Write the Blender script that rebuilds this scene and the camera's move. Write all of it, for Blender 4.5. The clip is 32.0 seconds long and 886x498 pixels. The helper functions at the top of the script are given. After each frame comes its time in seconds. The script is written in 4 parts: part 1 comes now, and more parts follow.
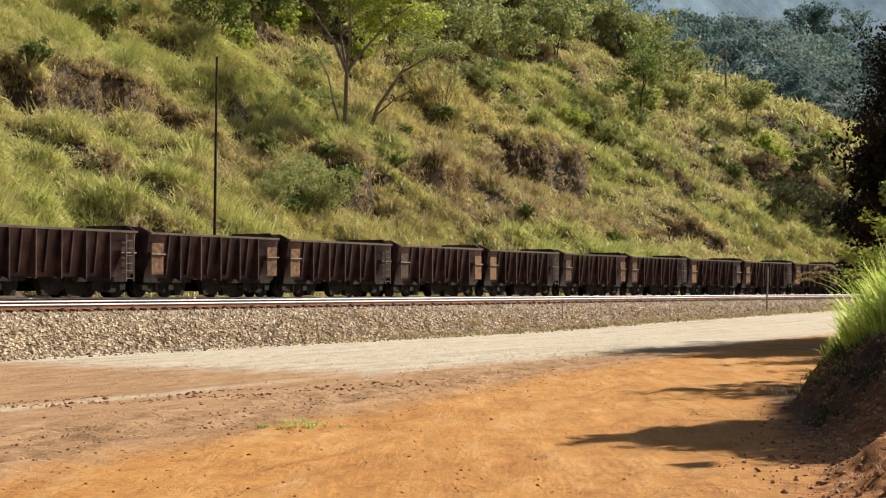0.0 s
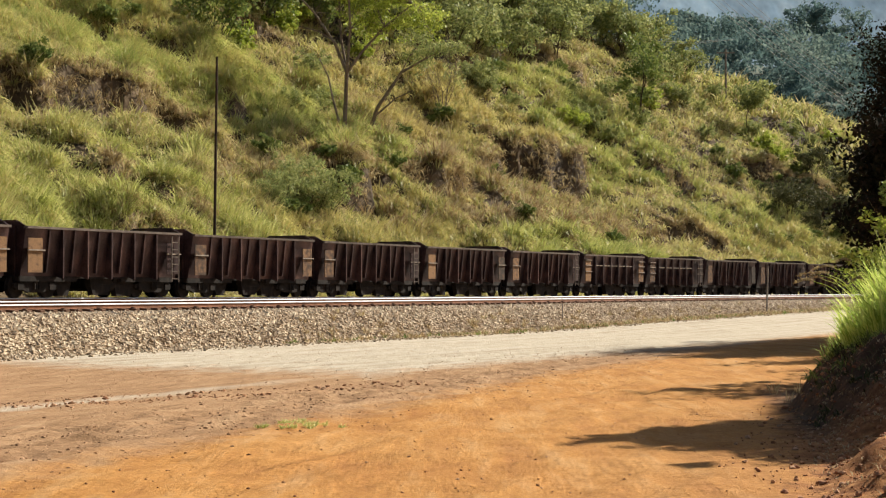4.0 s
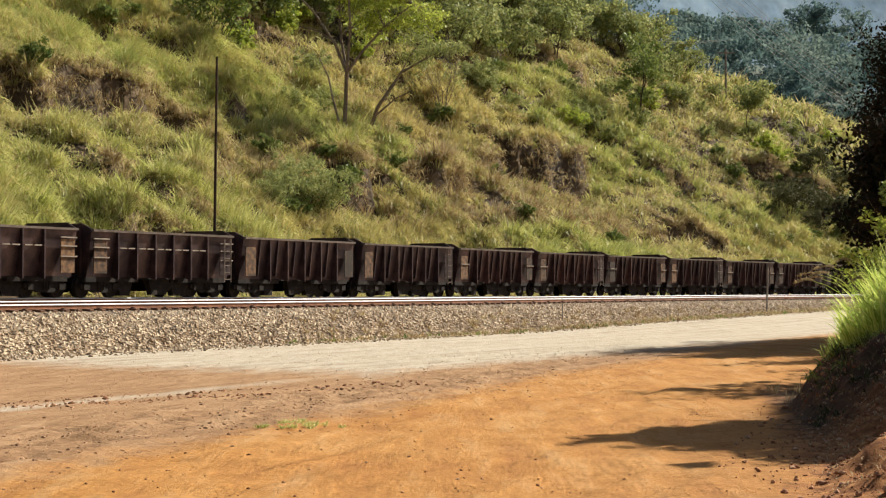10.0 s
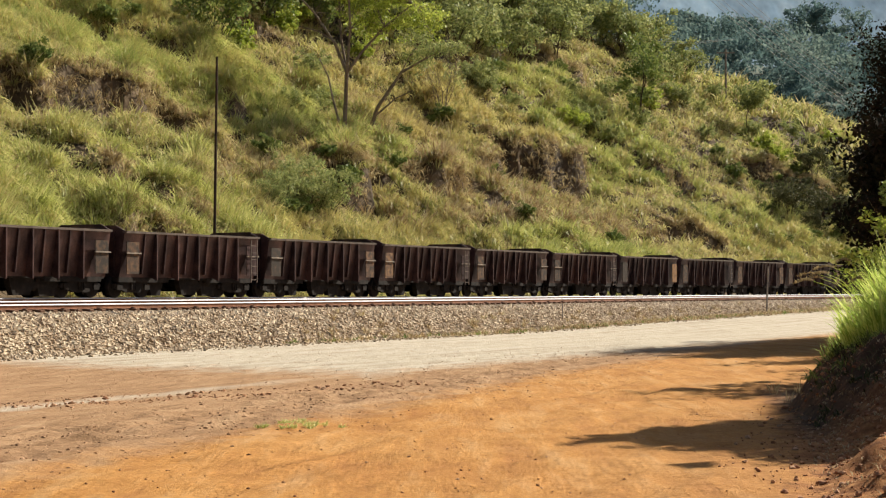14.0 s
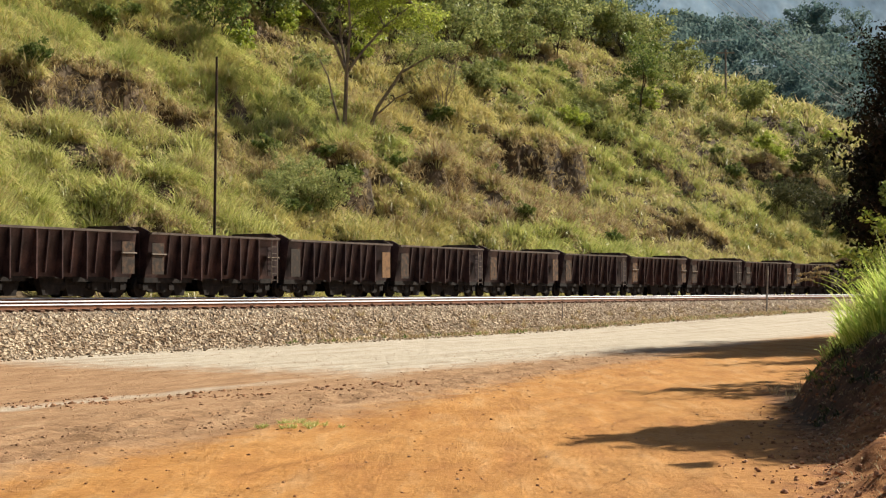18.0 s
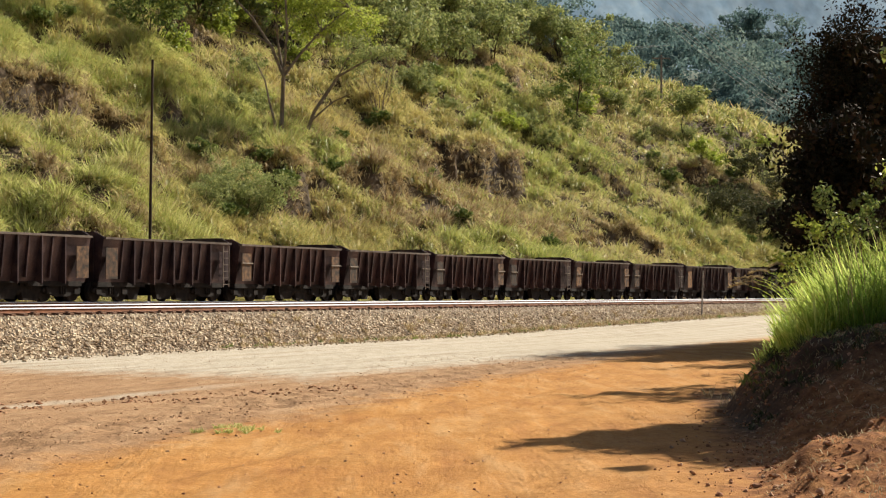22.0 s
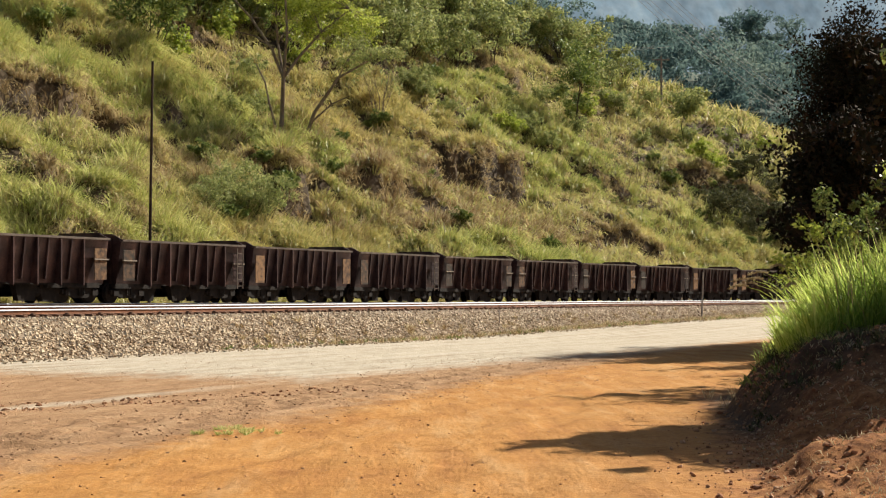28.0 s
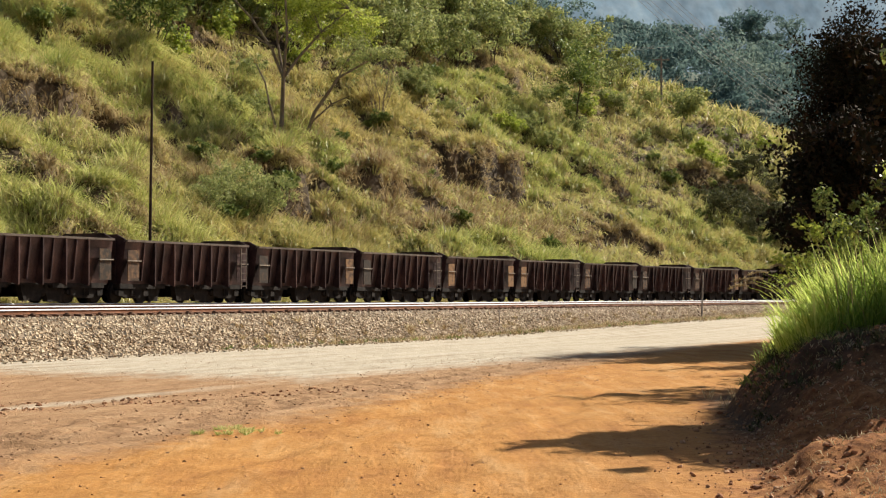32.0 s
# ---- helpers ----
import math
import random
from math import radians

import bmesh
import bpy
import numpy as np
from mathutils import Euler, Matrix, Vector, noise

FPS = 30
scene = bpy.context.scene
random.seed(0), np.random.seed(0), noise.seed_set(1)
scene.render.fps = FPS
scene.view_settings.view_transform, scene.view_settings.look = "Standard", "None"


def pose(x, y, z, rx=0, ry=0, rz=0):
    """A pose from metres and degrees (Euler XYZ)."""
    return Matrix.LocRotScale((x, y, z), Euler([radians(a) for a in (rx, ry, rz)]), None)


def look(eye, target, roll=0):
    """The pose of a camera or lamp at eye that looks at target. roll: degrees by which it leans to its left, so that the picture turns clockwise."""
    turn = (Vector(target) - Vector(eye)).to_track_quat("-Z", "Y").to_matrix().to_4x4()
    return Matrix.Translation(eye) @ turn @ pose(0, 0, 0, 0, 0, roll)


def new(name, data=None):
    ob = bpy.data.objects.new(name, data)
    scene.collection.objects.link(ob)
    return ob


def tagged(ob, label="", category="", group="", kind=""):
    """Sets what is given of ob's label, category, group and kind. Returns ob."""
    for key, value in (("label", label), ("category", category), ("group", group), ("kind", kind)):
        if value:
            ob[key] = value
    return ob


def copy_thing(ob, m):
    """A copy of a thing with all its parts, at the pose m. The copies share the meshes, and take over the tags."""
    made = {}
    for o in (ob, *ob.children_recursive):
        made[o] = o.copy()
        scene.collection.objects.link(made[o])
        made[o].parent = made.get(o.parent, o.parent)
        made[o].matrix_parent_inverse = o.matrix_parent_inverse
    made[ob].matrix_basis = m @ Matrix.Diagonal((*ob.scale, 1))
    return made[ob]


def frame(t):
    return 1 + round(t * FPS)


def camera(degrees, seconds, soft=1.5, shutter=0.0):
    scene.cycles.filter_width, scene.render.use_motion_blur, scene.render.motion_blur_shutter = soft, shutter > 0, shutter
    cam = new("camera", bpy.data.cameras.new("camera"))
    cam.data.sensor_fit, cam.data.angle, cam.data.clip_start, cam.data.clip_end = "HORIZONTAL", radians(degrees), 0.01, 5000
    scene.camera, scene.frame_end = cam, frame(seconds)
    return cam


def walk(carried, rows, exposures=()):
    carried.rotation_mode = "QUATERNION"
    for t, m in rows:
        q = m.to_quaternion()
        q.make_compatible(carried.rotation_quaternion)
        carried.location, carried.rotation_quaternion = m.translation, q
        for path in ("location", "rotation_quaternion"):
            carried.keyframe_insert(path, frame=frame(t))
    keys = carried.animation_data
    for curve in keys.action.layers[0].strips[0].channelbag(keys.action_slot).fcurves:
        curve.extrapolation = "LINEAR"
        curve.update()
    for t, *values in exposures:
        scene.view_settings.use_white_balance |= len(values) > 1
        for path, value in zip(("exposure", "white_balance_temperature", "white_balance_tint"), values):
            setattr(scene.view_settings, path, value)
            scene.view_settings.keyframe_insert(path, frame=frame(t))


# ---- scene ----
# ---------------------------------------------------------------- camera
EYE = (0.0, 0.0, 1.6)
F = 3050.0 / 1568.0                       # focal length in picture widths


def aim(yaw, tilt, roll=0.0):
    """The pose of the tripod head: yaw to the right, tilt upwards, degrees."""
    a, b = radians(yaw), radians(tilt)
    way = Vector((math.sin(a) * math.cos(b), math.cos(a) * math.cos(b), math.sin(b)))
    return look(EYE, Vector(EYE) + way * 10, roll)


cam = camera(2 * math.degrees(math.atan(0.5 / F)), 32.0, soft=1.2)
walk(cam, [(0, aim(0, 1.35)), (17.9, aim(0, 1.35)), (18.2, aim(0.02, 1.36)), (18.5, aim(0.29, 1.39)), (18.8, aim(1.6, 1.56)),
           (19.0, aim(2.15, 1.60)), (19.5, aim(2.14, 1.45)), (20.0, aim(2.13, 1.41)), (20.5, aim(2.11, 1.43)),
           (22.0, aim(2.10, 1.49)), (23.0, aim(2.10, 1.535)), (25.0, aim(2.10, 1.54)), (32, aim(2.10, 1.54))])

# ---------------------------------------------------------------- light
SUN_AZ, SUN_EL = 47.5, 37.0               # degrees right of the first view, degrees up
sun_way = Vector((math.sin(radians(SUN_AZ)) * math.cos(radians(SUN_EL)), math.cos(radians(SUN_AZ)) * math.cos(radians(SUN_EL)), math.sin(radians(SUN_EL))))
world = bpy.data.worlds.new("sky")
scene.world = world
world.use_nodes = True
wn = world.node_tree
sky = wn.nodes.new("ShaderNodeTexSky")
sky.sky_type, sky.sun_disc = "NISHITA", False
sky.sun_elevation, sky.sun_rotation = radians(SUN_EL), radians(SUN_AZ)
sky.dust_density = 2.0
wn.links.new(sky.outputs[0], wn.nodes["Background"].inputs[0])
wn.nodes["Background"].inputs[1].default_value = 0.046
sun = new("sun", bpy.data.lights.new("sun", "SUN"))
sun.data.energy, sun.data.angle, sun.data.color = 5.0, radians(0.53), (1.0, 0.92, 0.78)
sun.matrix_world = look((60, 60, 60), Vector((60, 60, 60)) - sun_way)
scene.view_settings.exposure = 0.74


# ---------------------------------------------------------------- materials
def surface(name, colours, scale=2.0, fine=20.0, rough=0.85, metal=0.0, bump=0.3, reach=0.02, island=0.0, stretch=(1, 1, 1), own=0.0, clear=0.0):
    """A node material: coarse noise picks from colours, fine noise varies and bumps them. island, own: hue spread from piece to piece."""
    m = bpy.data.materials.new(name)
    m.use_nodes = True
    nt = m.node_tree
    b = nt.nodes["Principled BSDF"]
    co = nt.nodes.new("ShaderNodeTexCoord")
    mp = nt.nodes.new("ShaderNodeMapping")
    mp.inputs["Scale"].default_value = stretch
    nt.links.new(co.outputs["Object"], mp.inputs[0])
    n1 = nt.nodes.new("ShaderNodeTexNoise")
    n1.inputs["Scale"].default_value, n1.inputs["Detail"].default_value = scale, 5
    n2 = nt.nodes.new("ShaderNodeTexNoise")
    n2.inputs["Scale"].default_value, n2.inputs["Detail"].default_value = fine, 4
    for n in (n1, n2):
        nt.links.new(mp.outputs[0], n.inputs["Vector"])
    total = n1.outputs[0]
    for amount, node, out in ((island, "ShaderNodeNewGeometry", "Random Per Island"), (own, "ShaderNodeObjectInfo", "Random")):
        if amount:
            g = nt.nodes.new(node)
            k = nt.nodes.new("ShaderNodeMath")
            k.operation = "MULTIPLY_ADD"
            k.inputs[1].default_value, k.inputs[2].default_value = amount, -amount / 2
            nt.links.new(g.outputs[out], k.inputs[0])
            a = nt.nodes.new("ShaderNodeMath")
            a.operation = "ADD"
            nt.links.new(total, a.inputs[0])
            nt.links.new(k.outputs[0], a.inputs[1])
            total = a.outputs[0]
    ramp = nt.nodes.new("ShaderNodeValToRGB")
    e = ramp.color_ramp.elements
    while len(e) < len(colours):
        e.new(0.5)
    for i, c in enumerate(colours):
        e[i].position = 0.3 + 0.4 * i / max(1, len(colours) - 1)
        e[i].color = (*c, 1)
    nt.links.new(total, ramp.inputs[0])
    mix = nt.nodes.new("ShaderNodeMix")
    mix.data_type, mix.blend_type = "RGBA", "OVERLAY"
    mix.inputs[0].default_value = 0.45
    nt.links.new(ramp.outputs[0], mix.inputs[6])
    nt.links.new(n2.outputs[0], mix.inputs[7])
    nt.links.new(mix.outputs[2], b.inputs["Base Color"])
    b.inputs["Roughness"].default_value, b.inputs["Metallic"].default_value = rough, metal
    b.inputs["Specular IOR Level"].default_value = 0.25 if clear > 0.4 else 0.08 if clear else 0.3
    if clear:
        b.inputs["Subsurface Weight"].default_value = 0.0
        tr = nt.nodes.new("ShaderNodeBsdfTranslucent")
        sh = nt.nodes.new("ShaderNodeMixShader")
        sh.inputs[0].default_value = clear
        nt.links.new(mix.outputs[2], tr.inputs[0])
        nt.links.new(b.outputs[0], sh.inputs[1])
        nt.links.new(tr.outputs[0], sh.inputs[2])
        nt.links.new(sh.outputs[0], nt.nodes["Material Output"].inputs[0])
    if bump:
        bp = nt.nodes.new("ShaderNodeBump")
        bp.inputs["Strength"].default_value, bp.inputs["Distance"].default_value = bump, reach
        nt.links.new(n2.outputs[0], bp.inputs["Height"])
        nt.links.new(bp.outputs[0], b.inputs["Normal"])
    return m


STEEL = surface("rusty_ore_steel", [(0.035, 0.022, 0.022), (0.076, 0.046, 0.045), (0.142, 0.081, 0.072)], 1.3, 14, 0.48, 0.65, 0.3, 0.01, own=0.14)
STEEL_B = surface("dark_ore_steel", [(0.035, 0.024, 0.027), (0.072, 0.047, 0.049), (0.127, 0.081, 0.074)], 1.3, 14, 0.48, 0.65, 0.3, 0.01, own=0.14)
PANEL = surface("worn_ochre_paint", [(0.030, 0.020, 0.013), (0.105, 0.055, 0.028), (0.25, 0.135, 0.058)], 4, 22, 0.6, 0.1, 0.4, 0.01, own=0.5)
GREASE = surface("greasy_black_steel", [(0.006, 0.005, 0.005), (0.016, 0.012, 0.010), (0.032, 0.024, 0.019)], 4, 25, 0.95, 0.0, 0.3, 0.01)
BAR = surface("bare_worn_edge", [(0.246, 0.205, 0.164), (0.369, 0.312, 0.254)], 5, 25, 0.5, 0.2, 0.2, 0.005)
# Lighter steel with the rim's sunlit line in its colour; ladders share it.
RIM = surface("bright_rim_steel", [(0.082, 0.061, 0.049), (0.18, 0.143, 0.119)], 3, 20, 0.5, 0.3, 0.2, 0.005, own=0.2)
# The heads' reflection of sun and sky is painted as a pale matte colour.
RAILTOP = surface("polished_head_sheen", [(0.58, 0.58, 0.61), (0.70, 0.70, 0.73)], 1, 10, 0.5, 0.0, 0.0)
RAILSIDE = surface("rusty_rail", [(0.149, 0.06, 0.029), (0.284, 0.119, 0.055)], 4, 30, 0.8, 0.1, 0.3, 0.005)
SLEEPER = surface("weathered_sleeper", [(0.107, 0.053, 0.031), (0.205, 0.107, 0.061)], 4, 30, 0.9, 0.0, 0.4, 0.01)
GRAVEL = surface("ballast_stone", [(0.285, 0.201, 0.122), (0.482, 0.369, 0.248), (0.619, 0.507, 0.362)], 3, 12, 0.9, 0.0, 0.4, 0.02, island=0.6)
BEDDING = surface("ballast_bed", [(0.164, 0.115, 0.074), (0.295, 0.226, 0.156)], 3, 9, 0.95, 0.0, 0.8, 0.05)
POLE = surface("rusted_iron_pole", [(0.029, 0.016, 0.011), (0.061, 0.033, 0.021)], 3, 20, 0.8, 0.2)
POST = surface("grey_weathered_post", [(0.164, 0.139, 0.123), (0.295, 0.262, 0.23)], 3, 20, 0.85)
BARK = surface("pale_bark", [(0.13, 0.10, 0.075), (0.26, 0.21, 0.16)], 3, 20, 0.9, 0, 0.5, 0.02)
DARKBARK = surface("dark_bark", [(0.04, 0.03, 0.02), (0.09, 0.065, 0.045)], 3, 20, 0.9, 0, 0.5, 0.02)
SOIL = surface("hill_soil", [(0.040, 0.027, 0.015), (0.085, 0.058, 0.030), (0.14, 0.095, 0.052)], 0.3, 2.5, 0.95, 0, 0.8, 0.3)
GRASS = surface("hill_grass", [(0.294, 0.323, 0.095), (0.532, 0.522, 0.171), (0.665, 0.598, 0.257), (0.608, 0.484, 0.275), (0.494, 0.494, 0.171)], 0.075, 0.8, 0.45, 0, 0, island=0.46, clear=0.5)
GOLD = surface("golden_grass", [(0.44, 0.38, 0.13), (0.60, 0.53, 0.20), (0.70, 0.61, 0.28)], 0.2, 1.5, 0.5, 0, 0, island=0.5, clear=0.42)
LUSH = surface("lush_grass", [(0.269, 0.392, 0.067), (0.47, 0.594, 0.123), (0.672, 0.739, 0.224)], 0.5, 3, 0.42, 0, 0, island=0.7, clear=0.58)
WILD = surface("wild_hill_grass", [(0.32, 0.35, 0.09), (0.52, 0.55, 0.16), (0.70, 0.68, 0.30)], 0.5, 3, 0.42, 0, 0, island=0.8, clear=0.48)
GREEN = surface("fresh_hill_grass", [(0.32, 0.38, 0.10), (0.52, 0.55, 0.17), (0.64, 0.62, 0.25)], 0.3, 2, 0.45, 0, 0, island=0.5, clear=0.42)
SCRUB = surface("scrub_leaf", [(0.26, 0.29, 0.10), (0.48, 0.48, 0.18), (0.66, 0.61, 0.27), (0.54, 0.43, 0.24)], 0.10, 1.0, 0.45, 0, 0, island=0.7, clear=0.35)
DRY = surface("dry_grass", [(0.30, 0.22, 0.11), (0.44, 0.35, 0.18), (0.60, 0.50, 0.29)], 0.5, 3, 0.6, 0, 0, island=0.5, clear=0.35)
STRAW = surface("dead_straw", [(0.30, 0.20, 0.10), (0.48, 0.37, 0.20), (0.64, 0.54, 0.34)], 0.8, 5, 0.8, 0, 0, island=0.6, clear=0.3)
LEAF = surface("bush_leaf", [(0.11, 0.16, 0.045), (0.20, 0.26, 0.07), (0.32, 0.36, 0.11)], 0.2, 1.5, 0.45, 0, 0, island=0.6, clear=0.3)
LIGHTLEAF = surface("fresh_leaf", [(0.22, 0.29, 0.04), (0.38, 0.45, 0.07), (0.50, 0.54, 0.12)], 0.3, 2, 0.45, 0, 0, island=0.6, clear=0.45)
GREYLEAF = surface("grey_green_leaf", [(0.20, 0.24, 0.09), (0.33, 0.37, 0.13), (0.46, 0.47, 0.20)], 0.3, 2, 0.55, 0, 0, island=0.5, clear=0.35)
# Darker leaf colour with the shade of gully and bank face put in.
DIMLEAF = surface("shade_dimmed_leaf", [(0.05, 0.058, 0.024), (0.10, 0.11, 0.045), (0.17, 0.16, 0.075)], 0.3, 2, 0.6, 0, 0, island=0.6, clear=0.2)
# Backlit crowns and shrubs: their shade is put into this near-black colour.
SHADELEAF = surface("backlit_shade_leaf", [(0.015, 0.016, 0.008), (0.028, 0.026, 0.013), (0.049, 0.033, 0.021)], 0.5, 2, 0.85, 0, 0, island=0.5, clear=0.05)
# The ridge's bluish haze is mixed into the leaf and floor colours.
FARLEAF = surface("hazed_far_leaf", [(0.096, 0.16, 0.156), (0.16, 0.239, 0.221), (0.264, 0.336, 0.285)], 0.05, 0.4, 0.8, 0, 0, island=0.25, clear=0.35)
FARSOIL = surface("hazed_far_floor", [(0.055, 0.083, 0.066), (0.094, 0.121, 0.094)], 0.02, 0.3, 0.95, 0, 0.5, 1.0)
# Haze over the mountain is painted as blue in its base colour.
MOUNTAIN = surface("haze_blue_forest", [(0.202, 0.33, 0.43), (0.267, 0.398, 0.5), (0.35, 0.475, 0.55)], 0.10, 0.16, 0.95, 0, 0, stretch=(1, 0.3, 0.5))
CLOD = surface("churned_clod", [(0.248, 0.132, 0.069), (0.358, 0.201, 0.108), (0.459, 0.277, 0.158)], 3, 20, 0.95, 0, 0.4, 0.01, island=0.5)
STONE = surface("loose_red_stone", [(0.236, 0.098, 0.044), (0.374, 0.178, 0.079), (0.473, 0.276, 0.157)], 3, 20, 0.9, 0, 0.3, 0.01, island=0.6)
WIRE = surface("power_wire", [(0.286, 0.292, 0.299), (0.374, 0.381, 0.388)], 3, 20, 0.8, 0.0)


# ---------------------------------------------------------------- mesh helpers
def part(name, bm, material, parent=None, label=""):
    """Links a bmesh as one mesh object under its thing."""
    me = bpy.data.meshes.new(name)
    bm.to_mesh(me)
    bm.free()
    me.materials.append(material)
    ob = new(name, me)
    ob.parent = parent
    if label:
        ob["label"] = label
    return ob


def sheet(name, v, f, material, parent=None, smooth=False):
    """A mesh from arrays of corners (n, 3) and triangles or quads (m, 3 or 4)."""
    v, f = np.asarray(v, np.float32), np.asarray(f, np.int32)
    k = f.shape[1]
    me = bpy.data.meshes.new(name)
    me.vertices.add(len(v))
    me.vertices.foreach_set("co", v.ravel())
    me.loops.add(len(f) * k)
    me.loops.foreach_set("vertex_index", f.ravel())
    me.polygons.add(len(f))
    me.polygons.foreach_set("loop_start", np.arange(0, len(f) * k, k, dtype=np.int32))
    me.polygons.foreach_set("use_smooth", np.full(len(f), smooth))
    me.update(calc_edges=True)
    me.materials.append(material)
    ob = new(name, me)
    ob.parent = parent
    return ob


def box(bm, x0, x1, y0, y1, z0, z1):
    v = [bm.verts.new(c) for c in ((x0, y0, z0), (x1, y0, z0), (x1, y1, z0), (x0, y1, z0), (x0, y0, z1), (x1, y0, z1), (x1, y1, z1), (x0, y1, z1))]
    for q in ((3, 2, 1, 0), (4, 5, 6, 7), (0, 1, 5, 4), (1, 2, 6, 5), (2, 3, 7, 6), (3, 0, 4, 7)):
        bm.faces.new([v[i] for i in q])
    return bm


def prism(bm, outline, a, b, axis):
    """A flat outline drawn out from a to b along an axis (0 x, 1 y, 2 z)."""
    def at(p, d):
        c = list(p)
        c.insert(axis, d)
        return c
    lo, hi = [bm.verts.new(at(p, a)) for p in outline], [bm.verts.new(at(p, b)) for p in outline]
    n = len(outline)
    bm.faces.new(lo)
    bm.faces.new(hi[::-1])
    for i in range(n):
        bm.faces.new((lo[i], hi[i], hi[(i + 1) % n], lo[(i + 1) % n]))
    bmesh.ops.recalc_face_normals(bm, faces=bm.faces[:])
    return bm


def tube(bm, a, b, ra, rb, n=7):
    a, b = Vector(a), Vector(b)
    turn = (b - a).to_track_quat("Z", "Y")
    rings = []
    for c, r in ((a, ra), (b, rb)):
        rings.append([bm.verts.new(c + turn @ Vector((r * math.cos(i * math.tau / n), r * math.sin(i * math.tau / n), 0))) for i in range(n)])
    for i in range(n):
        bm.faces.new((rings[0][i], rings[0][(i + 1) % n], rings[1][(i + 1) % n], rings[1][i]))
    bm.faces.new(rings[0][::-1])
    bm.faces.new(rings[1])
    return bm


def drawn(x, y, z, seed=0.0):
    """Smooth value noise for arrays, about -1 to 1."""
    def h(i, j):
        a = np.sin(i * 127.1 + j * 311.7 + seed * 74.7) * 43758.5453
        return a - np.floor(a)
    x, y = np.asarray(x, float) / z, np.asarray(y, float) / z
    i, j = np.floor(x), np.floor(y)
    u, v = x - i, y - j
    u, v = u * u * (3 - 2 * u), v * v * (3 - 2 * v)
    return 2 * ((h(i, j) * (1 - u) + h(i + 1, j) * u) * (1 - v) + (h(i, j + 1) * (1 - u) + h(i + 1, j + 1) * u) * v) - 1


# ---------------------------------------------------------------- plan of the line
HEAD = math.atan(1616.0 / 3050.0)          # the line's heading, right of the first view
UX, UY = math.sin(HEAD), math.cos(HEAD)    # along the line, away
NX, NY = -UY, UX                           # across it, away from the camera
NEAR = 41.8                                # distance of the train's near side
S0, RAD, S1 = 85.0, 500.0, 165.0           # a gentle curve to the right between S0 and S1
RAIL, RAIL_N, RAIL_F = 1.30, 1.12, 1.215   # rail heads: the train's, the near track's near and far


def line(s, p):
    """World x, y and heading (radians right of +y) at s along the line, p beyond the train's near side; arrays or numbers."""
    s, p = np.asarray(s, float), np.asarray(p, float)
    a = np.clip(s - S0, 0, S1 - S0) / RAD
    over = np.maximum(s - S1, 0)
    along = np.minimum(s, S0) + RAD * np.sin(a) + over * np.cos(a)
    side = -RAD * (1 - np.cos(a)) - over * np.sin(a)
    q = NEAR + side + p * np.cos(a)
    along = along + p * np.sin(a)
    return NX * q + UX * along, NY * q + UY * along, HEAD + a


def ground_z(x, y):
    """Height of the yard: level at the camera, falling slightly to the ballast, rising far off."""
    d = NX * x + NY * y                      # distance towards the line
    base = -0.45 * np.clip(d / 30.0, 0, 1) ** 1.2
    far = 0.55 * np.clip((y - 82) / 45.0, 0, 1.6)
    return base + far


def rail_z(s):
    """Height of the train's rails: falling gently away from the camera."""
    return RAIL - 0.22 * np.clip((np.asarray(s, float) - 50) / 105, 0, 1.2)


# bare scarps in the hillside: s, p, half length, height
SCARPS = ((80, 23.6, 12, 2.7), (97.5, 17.8, 5.0, 3.4), (109, 17.8, 5.0, 2.6), (131, 21.8, 12, 4.0), (180, 21.5, 10, 3.2), (111, 36.5, 4, 2.2),
          (158, 37.5, 8, 2.2), (155, 21.6, 3.0, 2.4), (68, 10.8, 2.5, 1.4), (141, 13.5, 7, 2.0), (118, 10.0, 5, 1.2), (62, 12.2, 1.3, 1.6), (66, 10.4, 1.2, 1.4),
          (70, 15.0, 1.4, 1.7), (73, 12.0, 1.2, 1.5), (77, 13.4, 1.4, 1.6), (80, 16.2, 1.3, 1.6), (85, 17.0, 2.0, 1.9), (57, 14.5, 1.3, 1.5))


